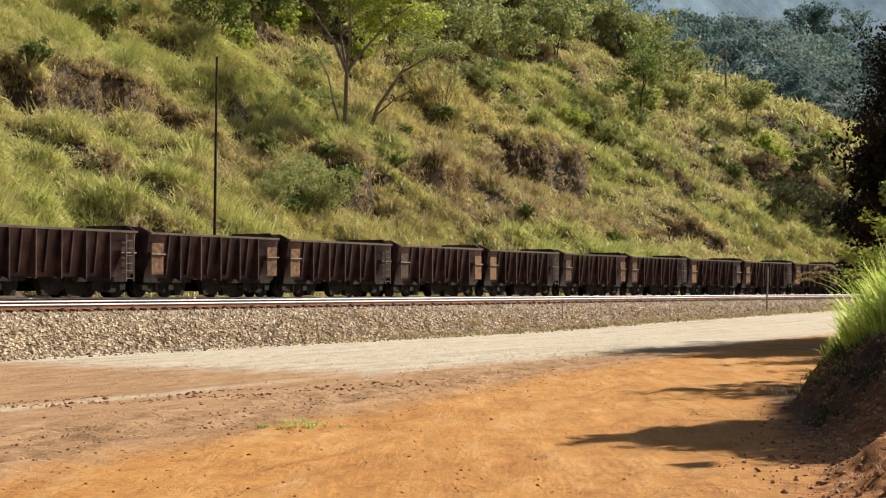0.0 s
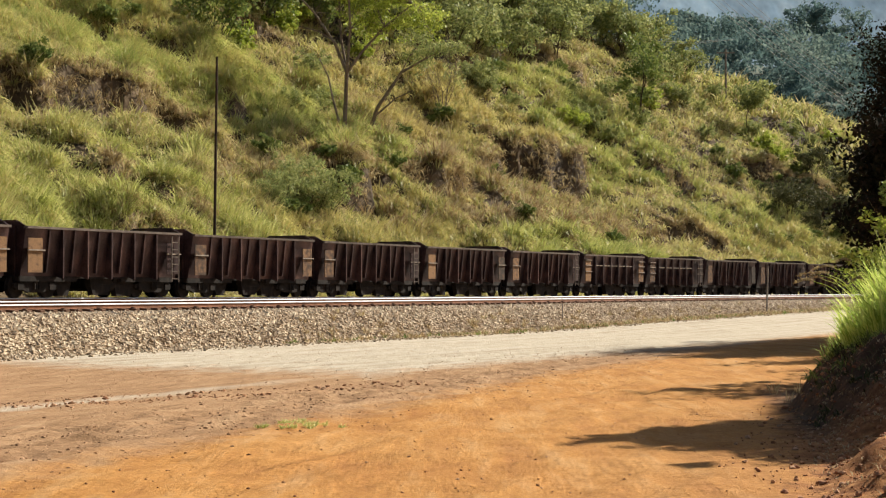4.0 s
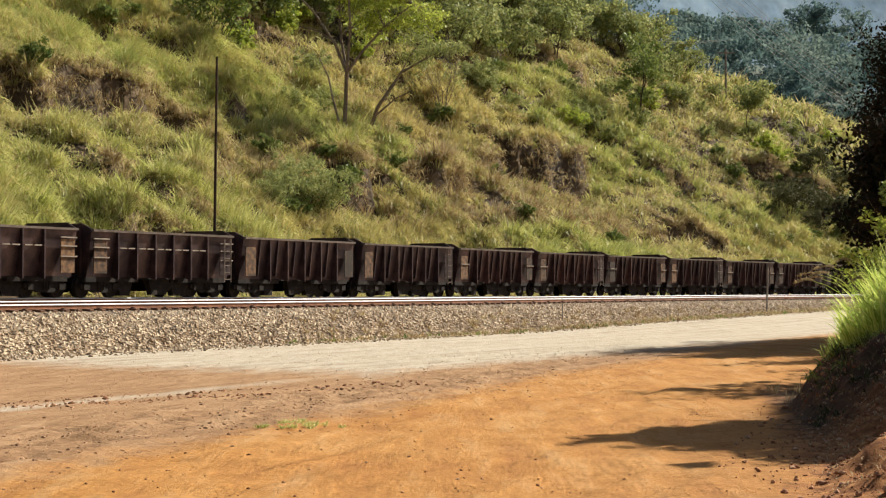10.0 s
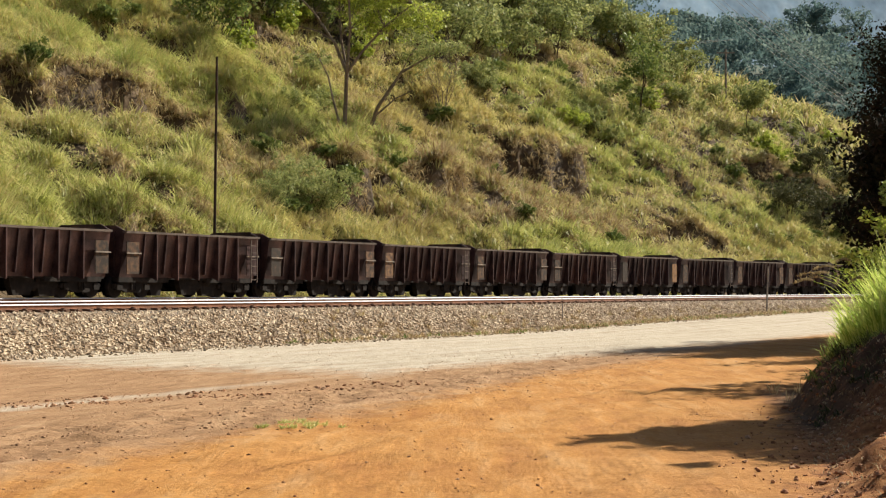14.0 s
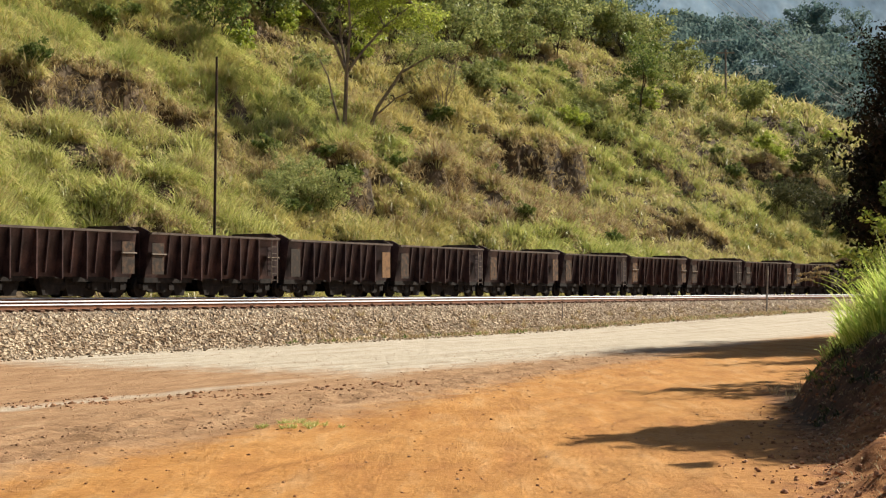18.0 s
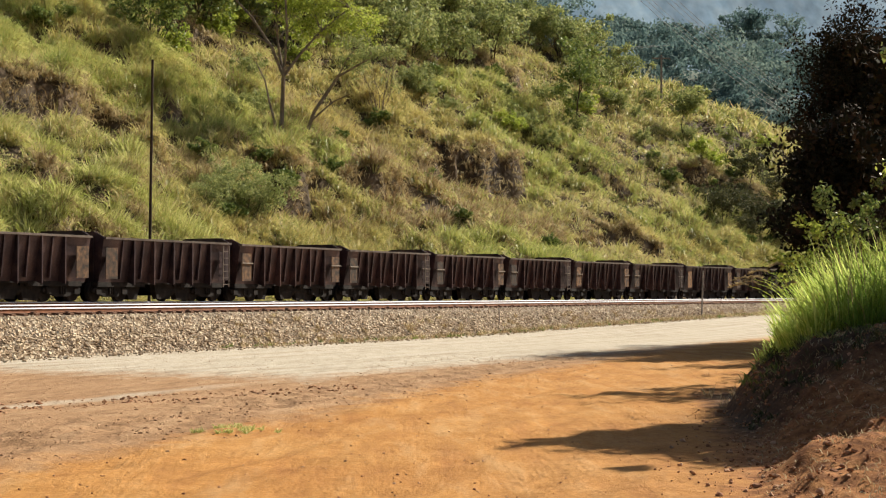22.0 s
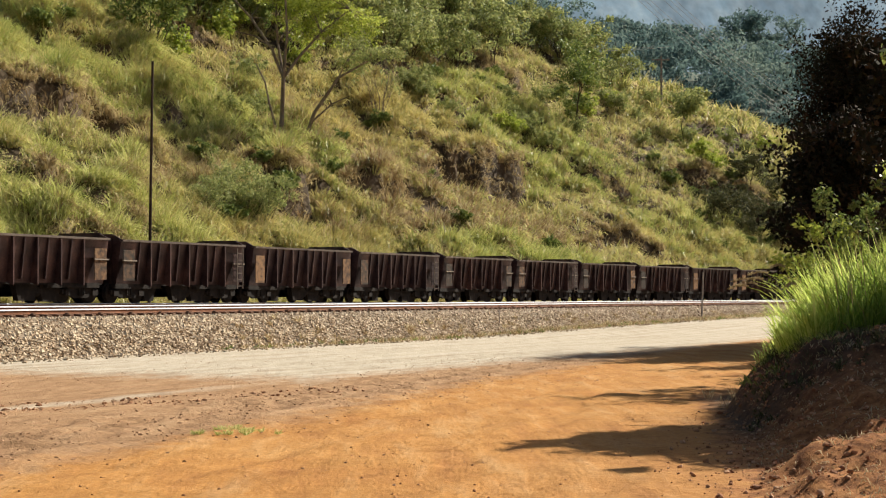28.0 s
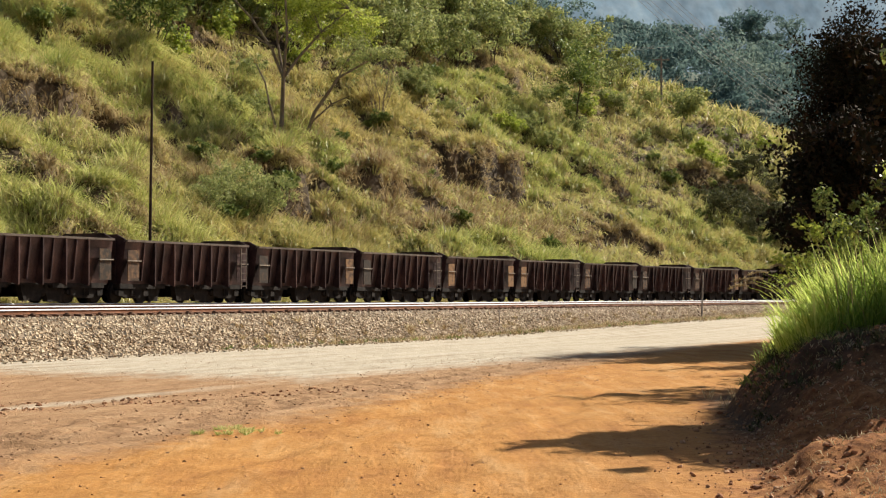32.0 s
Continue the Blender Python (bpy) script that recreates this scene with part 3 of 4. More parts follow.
def ore_wagon(kind, ladder, steel, label):
    """An open ore wagon, on the rails at its middle; x away along the line. kind: 'panel', 'plain' or 'barred' end sheets."""
    w = tagged(new("ore_wagon"), label, "rail wagon", "wagons of the ore train")
    h, front, lo, top, bot = LB / 2, -4.40, 0.78, 1.40, 1.14          # half length, floor height, half widths of the tub above and below
    rim = 2.58
    # sloped sides and ends, with thickness
    for side, name in ((-1, "side_sheet"), (1, "side_sheet")):
        bm = bmesh.new()
        prism(bm, [(side * bot, lo), (side * top, rim - 0.06), (side * (top - 0.04), rim - 0.06), (side * (bot - 0.04), lo)], front + 0.05, h - 0.05, 0)
        part(name, bm, steel, w)
    for end in (-1, 1):
        bm = bmesh.new()
        e = h if end > 0 else front
        prism(bm, [(-bot, lo), (bot, lo), (top, rim - 0.05), (top, rim), (top - 0.42, rim + 0.21), (-top + 0.42, rim + 0.21), (-top, rim), (-top, rim - 0.05)], e - end * 0.05, e, 0)
        part("end_wall", bm, steel, w)
        bm = bmesh.new()
        box(bm, min(e, e + end * 0.05), max(e, e + end * 0.05), -top + 0.40, top - 0.40, rim + 0.16, rim + 0.22)
        part("end_rim", bm, steel, w)
        for y in (-0.9, -0.3, 0.3, 0.9):
            bm = bmesh.new()
            box(bm, min(e + end * 0.01, e + end * 0.08), max(e + end * 0.01, e + end * 0.08), y - 0.04, y + 0.04, lo, rim)
            part("end_rib", bm, steel, w)
    for side in (-1, 1):
        bm = bmesh.new()
        y = side * 1.50
        box(bm, front, h, min(y, y - side * 0.20), max(y, y - side * 0.20), rim - 0.085, rim)
        part("rim", bm, RIM, w)
    bm = bmesh.new()
    box(bm, front + 0.06, h - 0.06, -bot, bot, lo - 0.06, lo + 0.02)
    part("floor", bm, GREASE, w)
    bm = bmesh.new()
    box(bm, front - 0.12, h + 0.12, -0.25, 0.25, 0.62, 0.86)
    part("centre_sill", bm, GREASE, w)
    for end in (-1, 1):
        bm = bmesh.new()
        e = h + 0.20 if end > 0 else front - 0.23
        box(bm, e - 0.24, e + 0.24, -0.13, 0.13, 0.66, 0.84)
        part("coupler", bm, GREASE, w)
    # side ribs: plates that grow deeper towards the floor
    xs = [-3.15 + 6.25 * i / 9 for i in range(10)] if kind != "barred" else [-2.9 + 5.8 * i / 5 for i in range(6)]
    for side in (-1, 1):
        for i, x in enumerate(xs):
            bm = bmesh.new()
            if i % 2 or kind == "barred":          # deep ribs, upright outside
                low = 0.68
                prism(bm, [(side * (bot - 0.02), low + 0.12), (side * 1.47, low), (side * 1.49, low + 0.04), (side * 1.49, rim - 0.08), (side * (top - 0.02), rim - 0.08)], x - 0.03, x + 0.03, 0)
            else:                                  # shallow ribs that follow the sloping side
                low = 0.92
                d = (low - lo) / (rim - 0.06 - lo)
                foot = bot + (top - bot) * d
                prism(bm, [(side * (foot - 0.02), low), (side * (foot + 0.13), low), (side * (top + 0.05), rim - 0.22), (side * (top + 0.03), rim - 0.08), (side * (top - 0.02), rim - 0.08)], x - 0.03, x + 0.03, 0)
            part("side_rib", bm, steel, w)
        # flat end sheets
        for end in (-1, 1):
            e, wide = (-3.98, 0.38) if end < 0 else (4.15, 0.38)
            bm = bmesh.new()
            y = side * 1.485
            prism(bm, [(y, 0.92), (y, rim - 0.42), (y - side * 0.03, rim - 0.42), (y - side * 0.03, 0.92)], e - wide, e + wide, 0)
            part("end_sheet", bm, steel if ladder and end > 0 else PANEL, w)
            bars = (1.72,) if kind == "panel" else (2.22, 1.90, 1.52) if kind == "barred" else ()
            for z in bars:
                bm = bmesh.new()
                box(bm, e - wide - 0.05, e + wide + 0.08, min(y, y + side * 0.06), max(y, y + side * 0.06), z - 0.02, z + 0.025)
                part("step_bar", bm, BAR, w)
        if kind == "barred":
            for i in range(5):
                for dx in (0.27, 0.78):
                    x = xs[i] + dx + 0.05
                    bm = bmesh.new()
                    box(bm, x - 0.20, x + 0.20, min(side * 1.36, side * 1.47), max(side * 1.36, side * 1.47), 1.88, 1.925)
                    part("bracket_bar", bm, BAR, w)
    if ladder:
        for side in (-1,):
            y = side * 1.56
            for x in (3.95, 4.40):
                bm = bmesh.new()
                box(bm, x - 0.025, x + 0.025, y - 0.03, y, 0.62, rim - 0.15)
                part("ladder_rail", bm, RIM, w)
            for k in range(6):
                bm = bmesh.new()
                z = 0.72 + k * 0.29
                box(bm, 3.95, 4.40, y - 0.02, y + 0.005, z, z + 0.035)
                part("rung", bm, RIM, w)
    for x in (-3.45, 3.45):
        bogie(w, x)
        for dx in (-0.85, 0.85):
            wheel_pair(w, x + dx)
    # rigging boxes that fill the underside but for one gap
    for a, b, c in ((-2.35, -1.35, 0.08), (-0.35, 1.0, 0.10), (1.05, 2.35, 0.06)):
        bm = bmesh.new()
        prism(bm, [(a, 0.80), (b, 0.80), (b - 0.06, 0.50), (b - 0.22, c), (a + 0.22, c), (a + 0.06, 0.50)], -0.95, -0.70, 1)
        part("brake_rigging", bm, GREASE, w)
    for x in (-2.9, 2.9):
        bm = bmesh.new()
        box(bm, x - 1.6, x + 1.6, -1.16, 1.16, 0.60, 0.79)
        part("side_sill", bm, GREASE, w)
    for side in (-1, 1):
        bm = bmesh.new()
        cylinder(bm, (0.95, side * 0.72, 0.48), 0, 0.24, 1.7, 14)
        part("air_reservoir", bm, GREASE, w)
        bm = bmesh.new()
        prism(bm, [(0.95 - 1.1, 0.80), (0.95 + 1.1, 0.80), (0.95 + 0.7, 0.36), (0.95 - 0.7, 0.36)], side * 0.3 - 0.12, side * 0.3 + 0.12, 1)
        part("brake_frame", bm, GREASE, w)
    return w


TEXT_PANEL = "open rust-brown ore wagon with ochre end sheets on rails"
TEXT_LADDER = "open rust-brown ore wagon with an end ladder on rails"
TEXT_BARRED = "open dark ore wagon with rows of pale bars on rails"
TEXT_BARRED_L = "open dark ore wagon with pale bars and ladder on rails"
TEXT_PLAIN = "open dark-brown ore wagon with plain end sheets on rails"
proto = {"P": ore_wagon("panel", False, STEEL, TEXT_PANEL), "L": ore_wagon("panel", True, STEEL, TEXT_LADDER),
         "B": ore_wagon("barred", False, STEEL_B, TEXT_BARRED), "C": ore_wagon("barred", True, STEEL_B, TEXT_BARRED_L),
         "Q": ore_wagon("plain", False, STEEL_B, TEXT_PLAIN), "R": ore_wagon("plain", True, STEEL_B, TEXT_PLAIN)}
# the train's make-up from its front; the wagons run in pairs
ORDER = "LPLPLPLPLPLBCQRPLPLPLQRQRPLPLPLQRPLPLPLPLPLPLPLP"
FIRST = 28.83                              # where the first wagon's middle stands at the start
SPEED, GAIN = 9.235, 0.02298               # speed at the start and its growth
train, used = [], set()
for k, c in enumerate(ORDER):
    if c in used:
        train.append(copy_thing(proto[c], Matrix.Identity(4)))
    else:
        used.add(c)
        train.append(proto[c])


# ---------------------------------------------------------------- hillside and distance
def hill_sheet():
    s = np.concatenate([np.arange(-40, 34, 2.0), np.arange(34, 150, 0.5), np.arange(150, 215, 0.8), np.arange(215, 420, 2.5)])
    p = np.concatenate([np.arange(4.6, 44, 0.5), np.arange(44, 60, 0.8), np.arange(60, 200, 4)])
    gs, gp = np.meshgrid(s, p)
    x, y, a = line(gs, gp)
    v = np.stack([x, y, hill_z(gs, gp)], -1).reshape(-1, 3)
    n = len(s)
    i = (np.arange(len(p) - 1)[:, None] * n + np.arange(n - 1)[None, :]).ravel()
    return tagged(sheet("hillside", v, np.stack([i, i + 1, i + 1 + n, i + n], -1), SOIL, smooth=True), "steep grassy hillside of brown soil beyond the railway", "hill", kind="structure")


hill_sheet()


def far_ridge(name, y0, deep, x0, x1, height, step, material, seed, label, lump, swell=0.0):
    xs, ys = np.arange(x0, x1, step), np.arange(y0, y0 + deep, step)

    def z(x, y):
        k = np.clip((y - y0) / deep, 0, 1)
        return height * np.sin(k * math.pi / 2) ** 0.9 * (1 + 0.14 * drawn(x, y, deep * 0.45, seed)) * (1 + swell * np.clip((100 - x) / 60, 0, 1)) + lump * drawn(x, y, step * 2.2, seed + 1) + lump * 0.7 * drawn(x, y, step * 1.1, seed + 2) - 3
    v, f = grid(xs, ys, z)
    tagged(sheet(name, v, f, material, smooth=True), label, "hill", kind="structure")
    return z


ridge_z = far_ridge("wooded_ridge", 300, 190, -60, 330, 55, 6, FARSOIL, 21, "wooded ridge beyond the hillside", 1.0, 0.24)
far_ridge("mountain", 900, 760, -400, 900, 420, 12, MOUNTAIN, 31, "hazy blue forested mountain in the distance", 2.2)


# ---------------------------------------------------------------- plants
def blades(rng, base, reach, lean, wide, count, fall=None):
    """Arching grass blades, two triangles each, round every base point. reach: blade length per tuft."""
    n = len(base)
    b = np.repeat(base, count, 0)
    L = np.repeat(reach, count) * (0.55 + 0.6 * rng.random(n * count))
    a = rng.random(n * count) * math.tau
    t = lean * (0.25 + 0.9 * rng.random(n * count))
    out = np.stack([np.cos(a), np.sin(a), np.zeros_like(a)], -1)
    if fall is not None:
        out = out + np.array(fall)
        out /= np.linalg.norm(out, axis=1)[:, None] + 1e-6
        a = np.arctan2(out[:, 1], out[:, 0])
    b = b + out * (np.repeat(reach, count) * 0.28 * rng.random(n * count))[:, None]
    side = np.stack([-np.sin(a + 0.8), np.cos(a + 0.8), np.zeros_like(a)], -1)
    up = np.array([0, 0, 1.0])
    mid = b + L[:, None] * (0.55 * np.cos(t * 0.6)[:, None] * up + 0.55 * np.sin(t * 0.6)[:, None] * out)
    tip = mid + L[:, None] * 0.5 * (np.cos(t * 1.7)[:, None] * up + np.sin(t * 1.7)[:, None] * out)
    w = (wide * (0.6 + 0.8 * rng.random(n * count)))[:, None] if np.isscalar(wide) else (np.repeat(wide, count) * (0.6 + 0.8 * rng.random(n * count)))[:, None]
    v = np.stack([b, mid - side * w, mid + side * w, tip], 1).reshape(-1, 3)
    i = 4 * np.arange(n * count)
    return v, np.stack([np.stack([i, i + 1, i + 2], -1), np.stack([i + 1, i + 3, i + 2], -1)], 1).reshape(-1, 3)


def hill_grass(name, n, s0, s1, p0, p1, reach, wide, count, lean, seed, material, label):
    rng = np.random.default_rng(seed)
    s, p = s0 + (s1 - s0) * rng.random(n), p0 + (p1 - p0) * rng.random(n)
    heap = 2.2 * np.abs(drawn(s - 0.5 * p, p + 0.3 * s, 3.6, 71)) + 1.5 * np.abs(drawn(s + 0.4 * p, p, 1.9, 72)) + 0.5 * drawn(s, p, 1.1, 51) - 1.05
    slope = (hill_z(s, p + 0.3) - hill_z(s, p - 0.3)) / 0.6
    keep = ((slope < 1.4) | (rng.random(n) < 0.25)) & (heap > -0.75 + 0.45 * rng.random(n))
    s, p, heap, n = s[keep], p[keep], heap[keep], int(keep.sum())
    x, y, a = line(s, p)
    base = np.stack([x, y, hill_z(s, p) - 0.05], -1)
    r = reach * (0.36 + 0.5 * rng.random(n) + 0.55 * np.clip(heap + 0.5, 0, 1.5))
    v, f = blades(rng, base, r, lean, wide, count, (-0.75 * NX, -0.75 * NY, 0))
    return tagged(sheet(name, v, f, material), label, "grass", kind="stuff")


TUSSOCK = "tall yellow-green tussock grass covering the hillside"
hill_grass("hill_grass", 10500, 34, 106, 5.5, 36, 0.88, 0.025, 34, 1.25, 1, GRASS, TUSSOCK)
hill_grass("hill_grass", 7600, 100, 200, 5.5, 50, 1.0, 0.036, 28, 1.25, 2, GRASS, TUSSOCK)
hill_grass("hill_grass", 2400, 190, 300, 5.5, 52, 1.7, 0.10, 22, 1.2, 3, GRASS, TUSSOCK)
hill_grass("hill_grass", 1600, 60, 110, 34, 54, 1.1, 0.036, 28, 1.2, 4, GRASS, TUSSOCK)
hill_grass("cane_grass", 760, 46, 80, 7.5, 18.5, 1.3, 0.019, 36, 1.05, 12, WILD, "tall bright green cane grass low on the hillside")
hill_grass("dead_grass", 2700, 34, 120, 5.5, 36, 0.8, 0.024, 22, 1.5, 5, STRAW, "dead brown grass beneath the green tussocks")
hill_grass("dead_grass", 1700, 115, 200, 5.5, 44, 0.95, 0.034, 20, 1.5, 7, STRAW, "dead brown grass beneath the green tussocks")
for k, (s0, s1, p0, p1, n, mat, what) in enumerate((
        (83, 92, 16, 24, 240, DRY, "straw-coloured dead grass on the hillside"), (94, 112, 13, 20, 170, STRAW, "brown dead grass on the hillside"),
        (108, 136, 13, 22, 260, STRAW, "brown dead grass below a bare scarp"), (104, 122, 21, 30, 300, DRY, "straw-coloured dead grass on the hillside"),
        (64, 108, 26, 40, 800, GOLD, "golden and green grass on the upper hillside"), (96, 110, 18, 29, 500, GREEN, "fresh green grass on the middle hillside"),
        (44, 76, 7, 17, 800, WILD, "lush drooping bright green grass low on the hillside"), (72, 92, 26, 38, 500, GREEN, "fresh green grass on the upper hillside"),
        (108, 128, 7, 12, 420, GREEN, "fresh green grass along the foot of the hillside"), (138, 160, 20, 34, 600, GREEN, "fresh green grass in a hillside hollow"),
        (82, 104, 9, 19, 420, GOLD, "golden dry grass low on the hillside"), (110, 136, 22.5, 33, 620, GOLD, "golden dry grass on a hillside spur"),
        (140, 175, 9, 15, 420, GOLD, "golden dry grass along the foot of the hillside"), (82, 104, 22, 34, 700, GREEN, "fresh green grass on the middle hillside"), (150, 185, 8, 18, 500, GREEN, "fresh green grass low on the hillside"))):
    hill_grass("green_grass", n, s0, s1, p0, p1, 1.15, 0.026 if s1 < 110 else 0.036, 34, 1.2, 40 + k, mat, what)


def hanging_grass():
    """Dry grass drooping over the lips of the scarps."""
    rng = np.random.default_rng(6)
    base, reach = [], []
    for sc, pc, half, high in SCARPS:
        n = int(half * 26)
        s = sc + half * 1.7 * (rng.random(n) - 0.5)
        p = pc + 1.8 * drawn(s, 0, 4.1, sc) + 1.1 * drawn(s, 0, 1.6, sc + 1) + 0.1 + 1.3 * (rng.random(n) - 0.35)
        x, y, a = line(s, p)
        base.append(np.stack([x, y, hill_z(s, p)], -1))
        reach.append(0.85 * (0.6 + 0.7 * rng.random(n)))
    v, f = blades(rng, np.concatenate(base), np.concatenate(reach), 1.75, 0.035, 20)
    return tagged(sheet("hanging_grass", v, f, DRY), "dry straw-coloured grass hanging over bare scarps", "grass", kind="stuff")


hanging_grass()


def leaves(rng, centres, radii, count, size, flat=0.8):
    """Leaf quads scattered through clumps: arrays of clump centres and radii."""
    n = len(centres)
    c, r = np.repeat(centres, count, 0), np.repeat(radii, count)
    d = rng.normal(size=(n * count, 3))
    d /= np.linalg.norm(d, axis=1)[:, None]
    d[:, 2] *= flat
    c = c + d * (r * rng.random(n * count) ** 0.45)[:, None]
    a = rng.normal(size=(n * count, 3))
    a /= np.linalg.norm(a, axis=1)[:, None]
    b = np.cross(a, rng.normal(size=(n * count, 3)))
    b /= np.linalg.norm(b, axis=1)[:, None] + 1e-9
    k = (size * (0.6 + 0.8 * rng.random(n * count)))[:, None]
    a, b = a * k, b * k * 0.5
    v = np.stack([c - a, c - b, c + a, c + b], 1).reshape(-1, 3)
    i = 4 * np.arange(n * count)
    return v, np.stack([i, i + 1, i + 2, i + 3], -1)


def hill_scrub(n, s0, s1, p0, p1, r, per, size, seed):
    """Low leafy herbs between the tussocks."""
    rng = np.random.default_rng(seed)
    s, p = s0 + (s1 - s0) * rng.random(n), p0 + (p1 - p0) * rng.random(n)
    keep = (drawn(s, p, 6.0, 61) + 0.5 * drawn(s, p, 1.5, 62) > -0.25) & ((hill_z(s, p + 0.3) - hill_z(s, p - 0.3)) / 0.6 < 1.4)
    s, p = s[keep], p[keep]
    x, y, a = line(s, p)
    c = np.stack([x, y, hill_z(s, p) + 0.25], -1)
    v, f = leaves(rng, c, r * (0.5 + 0.8 * rng.random(len(c))), per, size, 0.8)
    return tagged(sheet("hill_scrub", v, f, SCRUB), "low leafy yellow-green scrub among the hill grass", "scrub", kind="stuff")


hill_scrub(3400, 30, 108, 5.5, 40, 0.75, 60, 0.075, 31)
hill_scrub(2300, 100, 200, 5.5, 48, 1.0, 48, 0.11, 32)
hill_scrub(900, 190, 320, 5.5, 48, 1.5, 36, 0.2, 33)


def hill_spot(s, p):
    x, y, a = line(s, p)
    return Vector((float(x), float(y), float(hill_z(s, p))))


def plant(name, label, category, base, seed, height, stems, spread, clumps, clump_r, per, size, leaf, bark, thick=0.06, low=0.3, bare=0.0, group=""):
    """A tree or bush: stems that fork into limbs, and a crown of leaf clumps at the limbs' ends."""
    rng = np.random.default_rng(seed)
    root = tagged(new(name), label, category, group)
    root.location = base
    ends, small = [], []
    trunk = bmesh.new()
    for k in range(stems):
        a = math.tau * (k + 0.6 * rng.random()) / stems
        lean = spread * (0.25 + 0.5 * rng.random()) * (0.3 if stems == 1 else 1)
        prev, r = Vector((0.12 * math.cos(a), 0.12 * math.sin(a), -0.2)), thick * (0.8 + 0.4 * rng.random())
        for j in range(4):
            t = (j + 1) / 4
            nxt = Vector((math.cos(a) * lean * t + 0.05 * height * (rng.random() - 0.5), math.sin(a) * lean * t + 0.05 * height * (rng.random() - 0.5), height * 0.85 * t))
            tube(trunk, prev, nxt, r, r * 0.72, 7)
            r *= 0.72
            if t > low:
                for q in range(2):
                    b = rng.random() * math.tau
                    tip = nxt + Vector((math.cos(b), math.sin(b), 0.7 + 0.5 * rng.random())) * spread * (0.45 + 0.4 * rng.random()) * (1.15 - 0.5 * t)
                    limbs = bmesh.new()
                    tube(limbs, nxt, (nxt + tip) / 2 + Vector((0, 0, 0.04 * height)), r * 0.6, r * 0.4, 5)
                    tube(limbs, (nxt + tip) / 2 + Vector((0, 0, 0.04 * height)), tip, r * 0.4, r * 0.15, 5)
                    ends.append(tip)
                    if height > 4.6 or name == "leafy_shrub":
                        part("limb", limbs, bark, root)
                    else:
                        small.append(limbs)
            prev = nxt
        ends.append(prev)
    part("trunk", trunk, bark, root)
    if small:
        twigs = bmesh.new()
        for b in small:
            me = bpy.data.meshes.new("twig")
            b.to_mesh(me)
            b.free()
            twigs.from_mesh(me)
            bpy.data.meshes.remove(me)
        part("branchwork", twigs, bark, root)
    if clumps:
        pick = rng.integers(0, len(ends), clumps)
        c = np.array([ends[i] for i in pick]) + rng.normal(size=(clumps, 3)) * clump_r * 0.7
        v, f = leaves(rng, c, clump_r * (0.5 + 0.7 * rng.random(clumps)), per, size)
        sheet("crown", v, f, leaf, root)
    return root


# far woods: one crowd of crowns on the ridge
def far_woods(n, x0, x1, y0, y1, rise, size, seed, material, label):
    rng = np.random.default_rng(seed)
    x, y = x0 + (x1 - x0) * rng.random(n), y0 + (y1 - y0) * rng.random(n)
    z = rise(x, y)
    centres, radii = [], []
    for i in range(n):
        r = 3.4 + 4.2 * rng.random()
        h = 3 + 0.9 * r
        for k in range(13):
            d = rng.normal(size=3)
            d /= np.linalg.norm(d)
            d[2] = abs(d[2]) * 0.9 - 0.12
            centres.append((x[i] + d[0] * r * 0.75, y[i] + d[1] * r * 0.75, z[i] + h + d[2] * r * 0.75))
            radii.append(r * (0.28 + 0.16 * rng.random()))
    v, f = leaves(rng, np.array(centres), np.array(radii), 30, size, 0.7)
    tagged(sheet("far_woods", v, f, material), label, "forest", kind="stuff")


far_woods(330, 8, 148, 318, 490, ridge_z, 0.50, 5, FARLEAF, "dense forest crowns on the far ridge, tinted by haze")

# trees on the hillside
def limbed_tree(name, label, base, stems, crowns, leaf, bark, count, per, size, seed):
    """A slender tree with drawn stems (points right of its foot and up, in metres, with end radii) and feathery crowns (right, up, half width, half height)."""
    rng = np.random.default_rng(seed)
    root = tagged(new(name), label, "tree")
    root.location, root.scale = base, (1.12, 1.12, 1.14)
    joints = []
    for r0, r1, pts in stems:
        bm = bmesh.new()
        deep = 1.6 * (rng.random() - 0.5)
        path = [Vector((u, deep * max(0, z - 2) / 4, z)) for u, z in pts]
        for k, (a, b) in enumerate(zip(path[:-1], path[1:])):
            n = len(path) - 1
            tube(bm, a, b, r0 + (r1 - r0) * k / n, r0 + (r1 - r0) * (k + 1) / n, 7)
        part("trunk" if r0 > 0.13 else "limb", bm, bark, root)
        joints += path[1:]
    c = []
    for cu, cz, ru, rz in crowns:
        n = int(count * ru * rz)
        d = rng.normal(size=(n, 3)) * np.array([0.5, 0.5, 0.5])
        c.append(np.array([cu, 0, cz]) + np.clip(d, -1, 1) * np.array([ru, 1.8, rz]))
    c = np.concatenate(c)
    twigs = bmesh.new()
    for q in c[::3]:
        q = Vector(q)
        near = min(joints, key=lambda p: (p - q).length)
        tube(twigs, near, q, 0.03, 0.01, 4)
    part("branchwork", twigs, bark, root)
    v, f = leaves(rng, c, 0.5 + 0.35 * rng.random(len(c)), per, size, 0.45)
    sheet("crown", v, f, leaf, root)
    return root


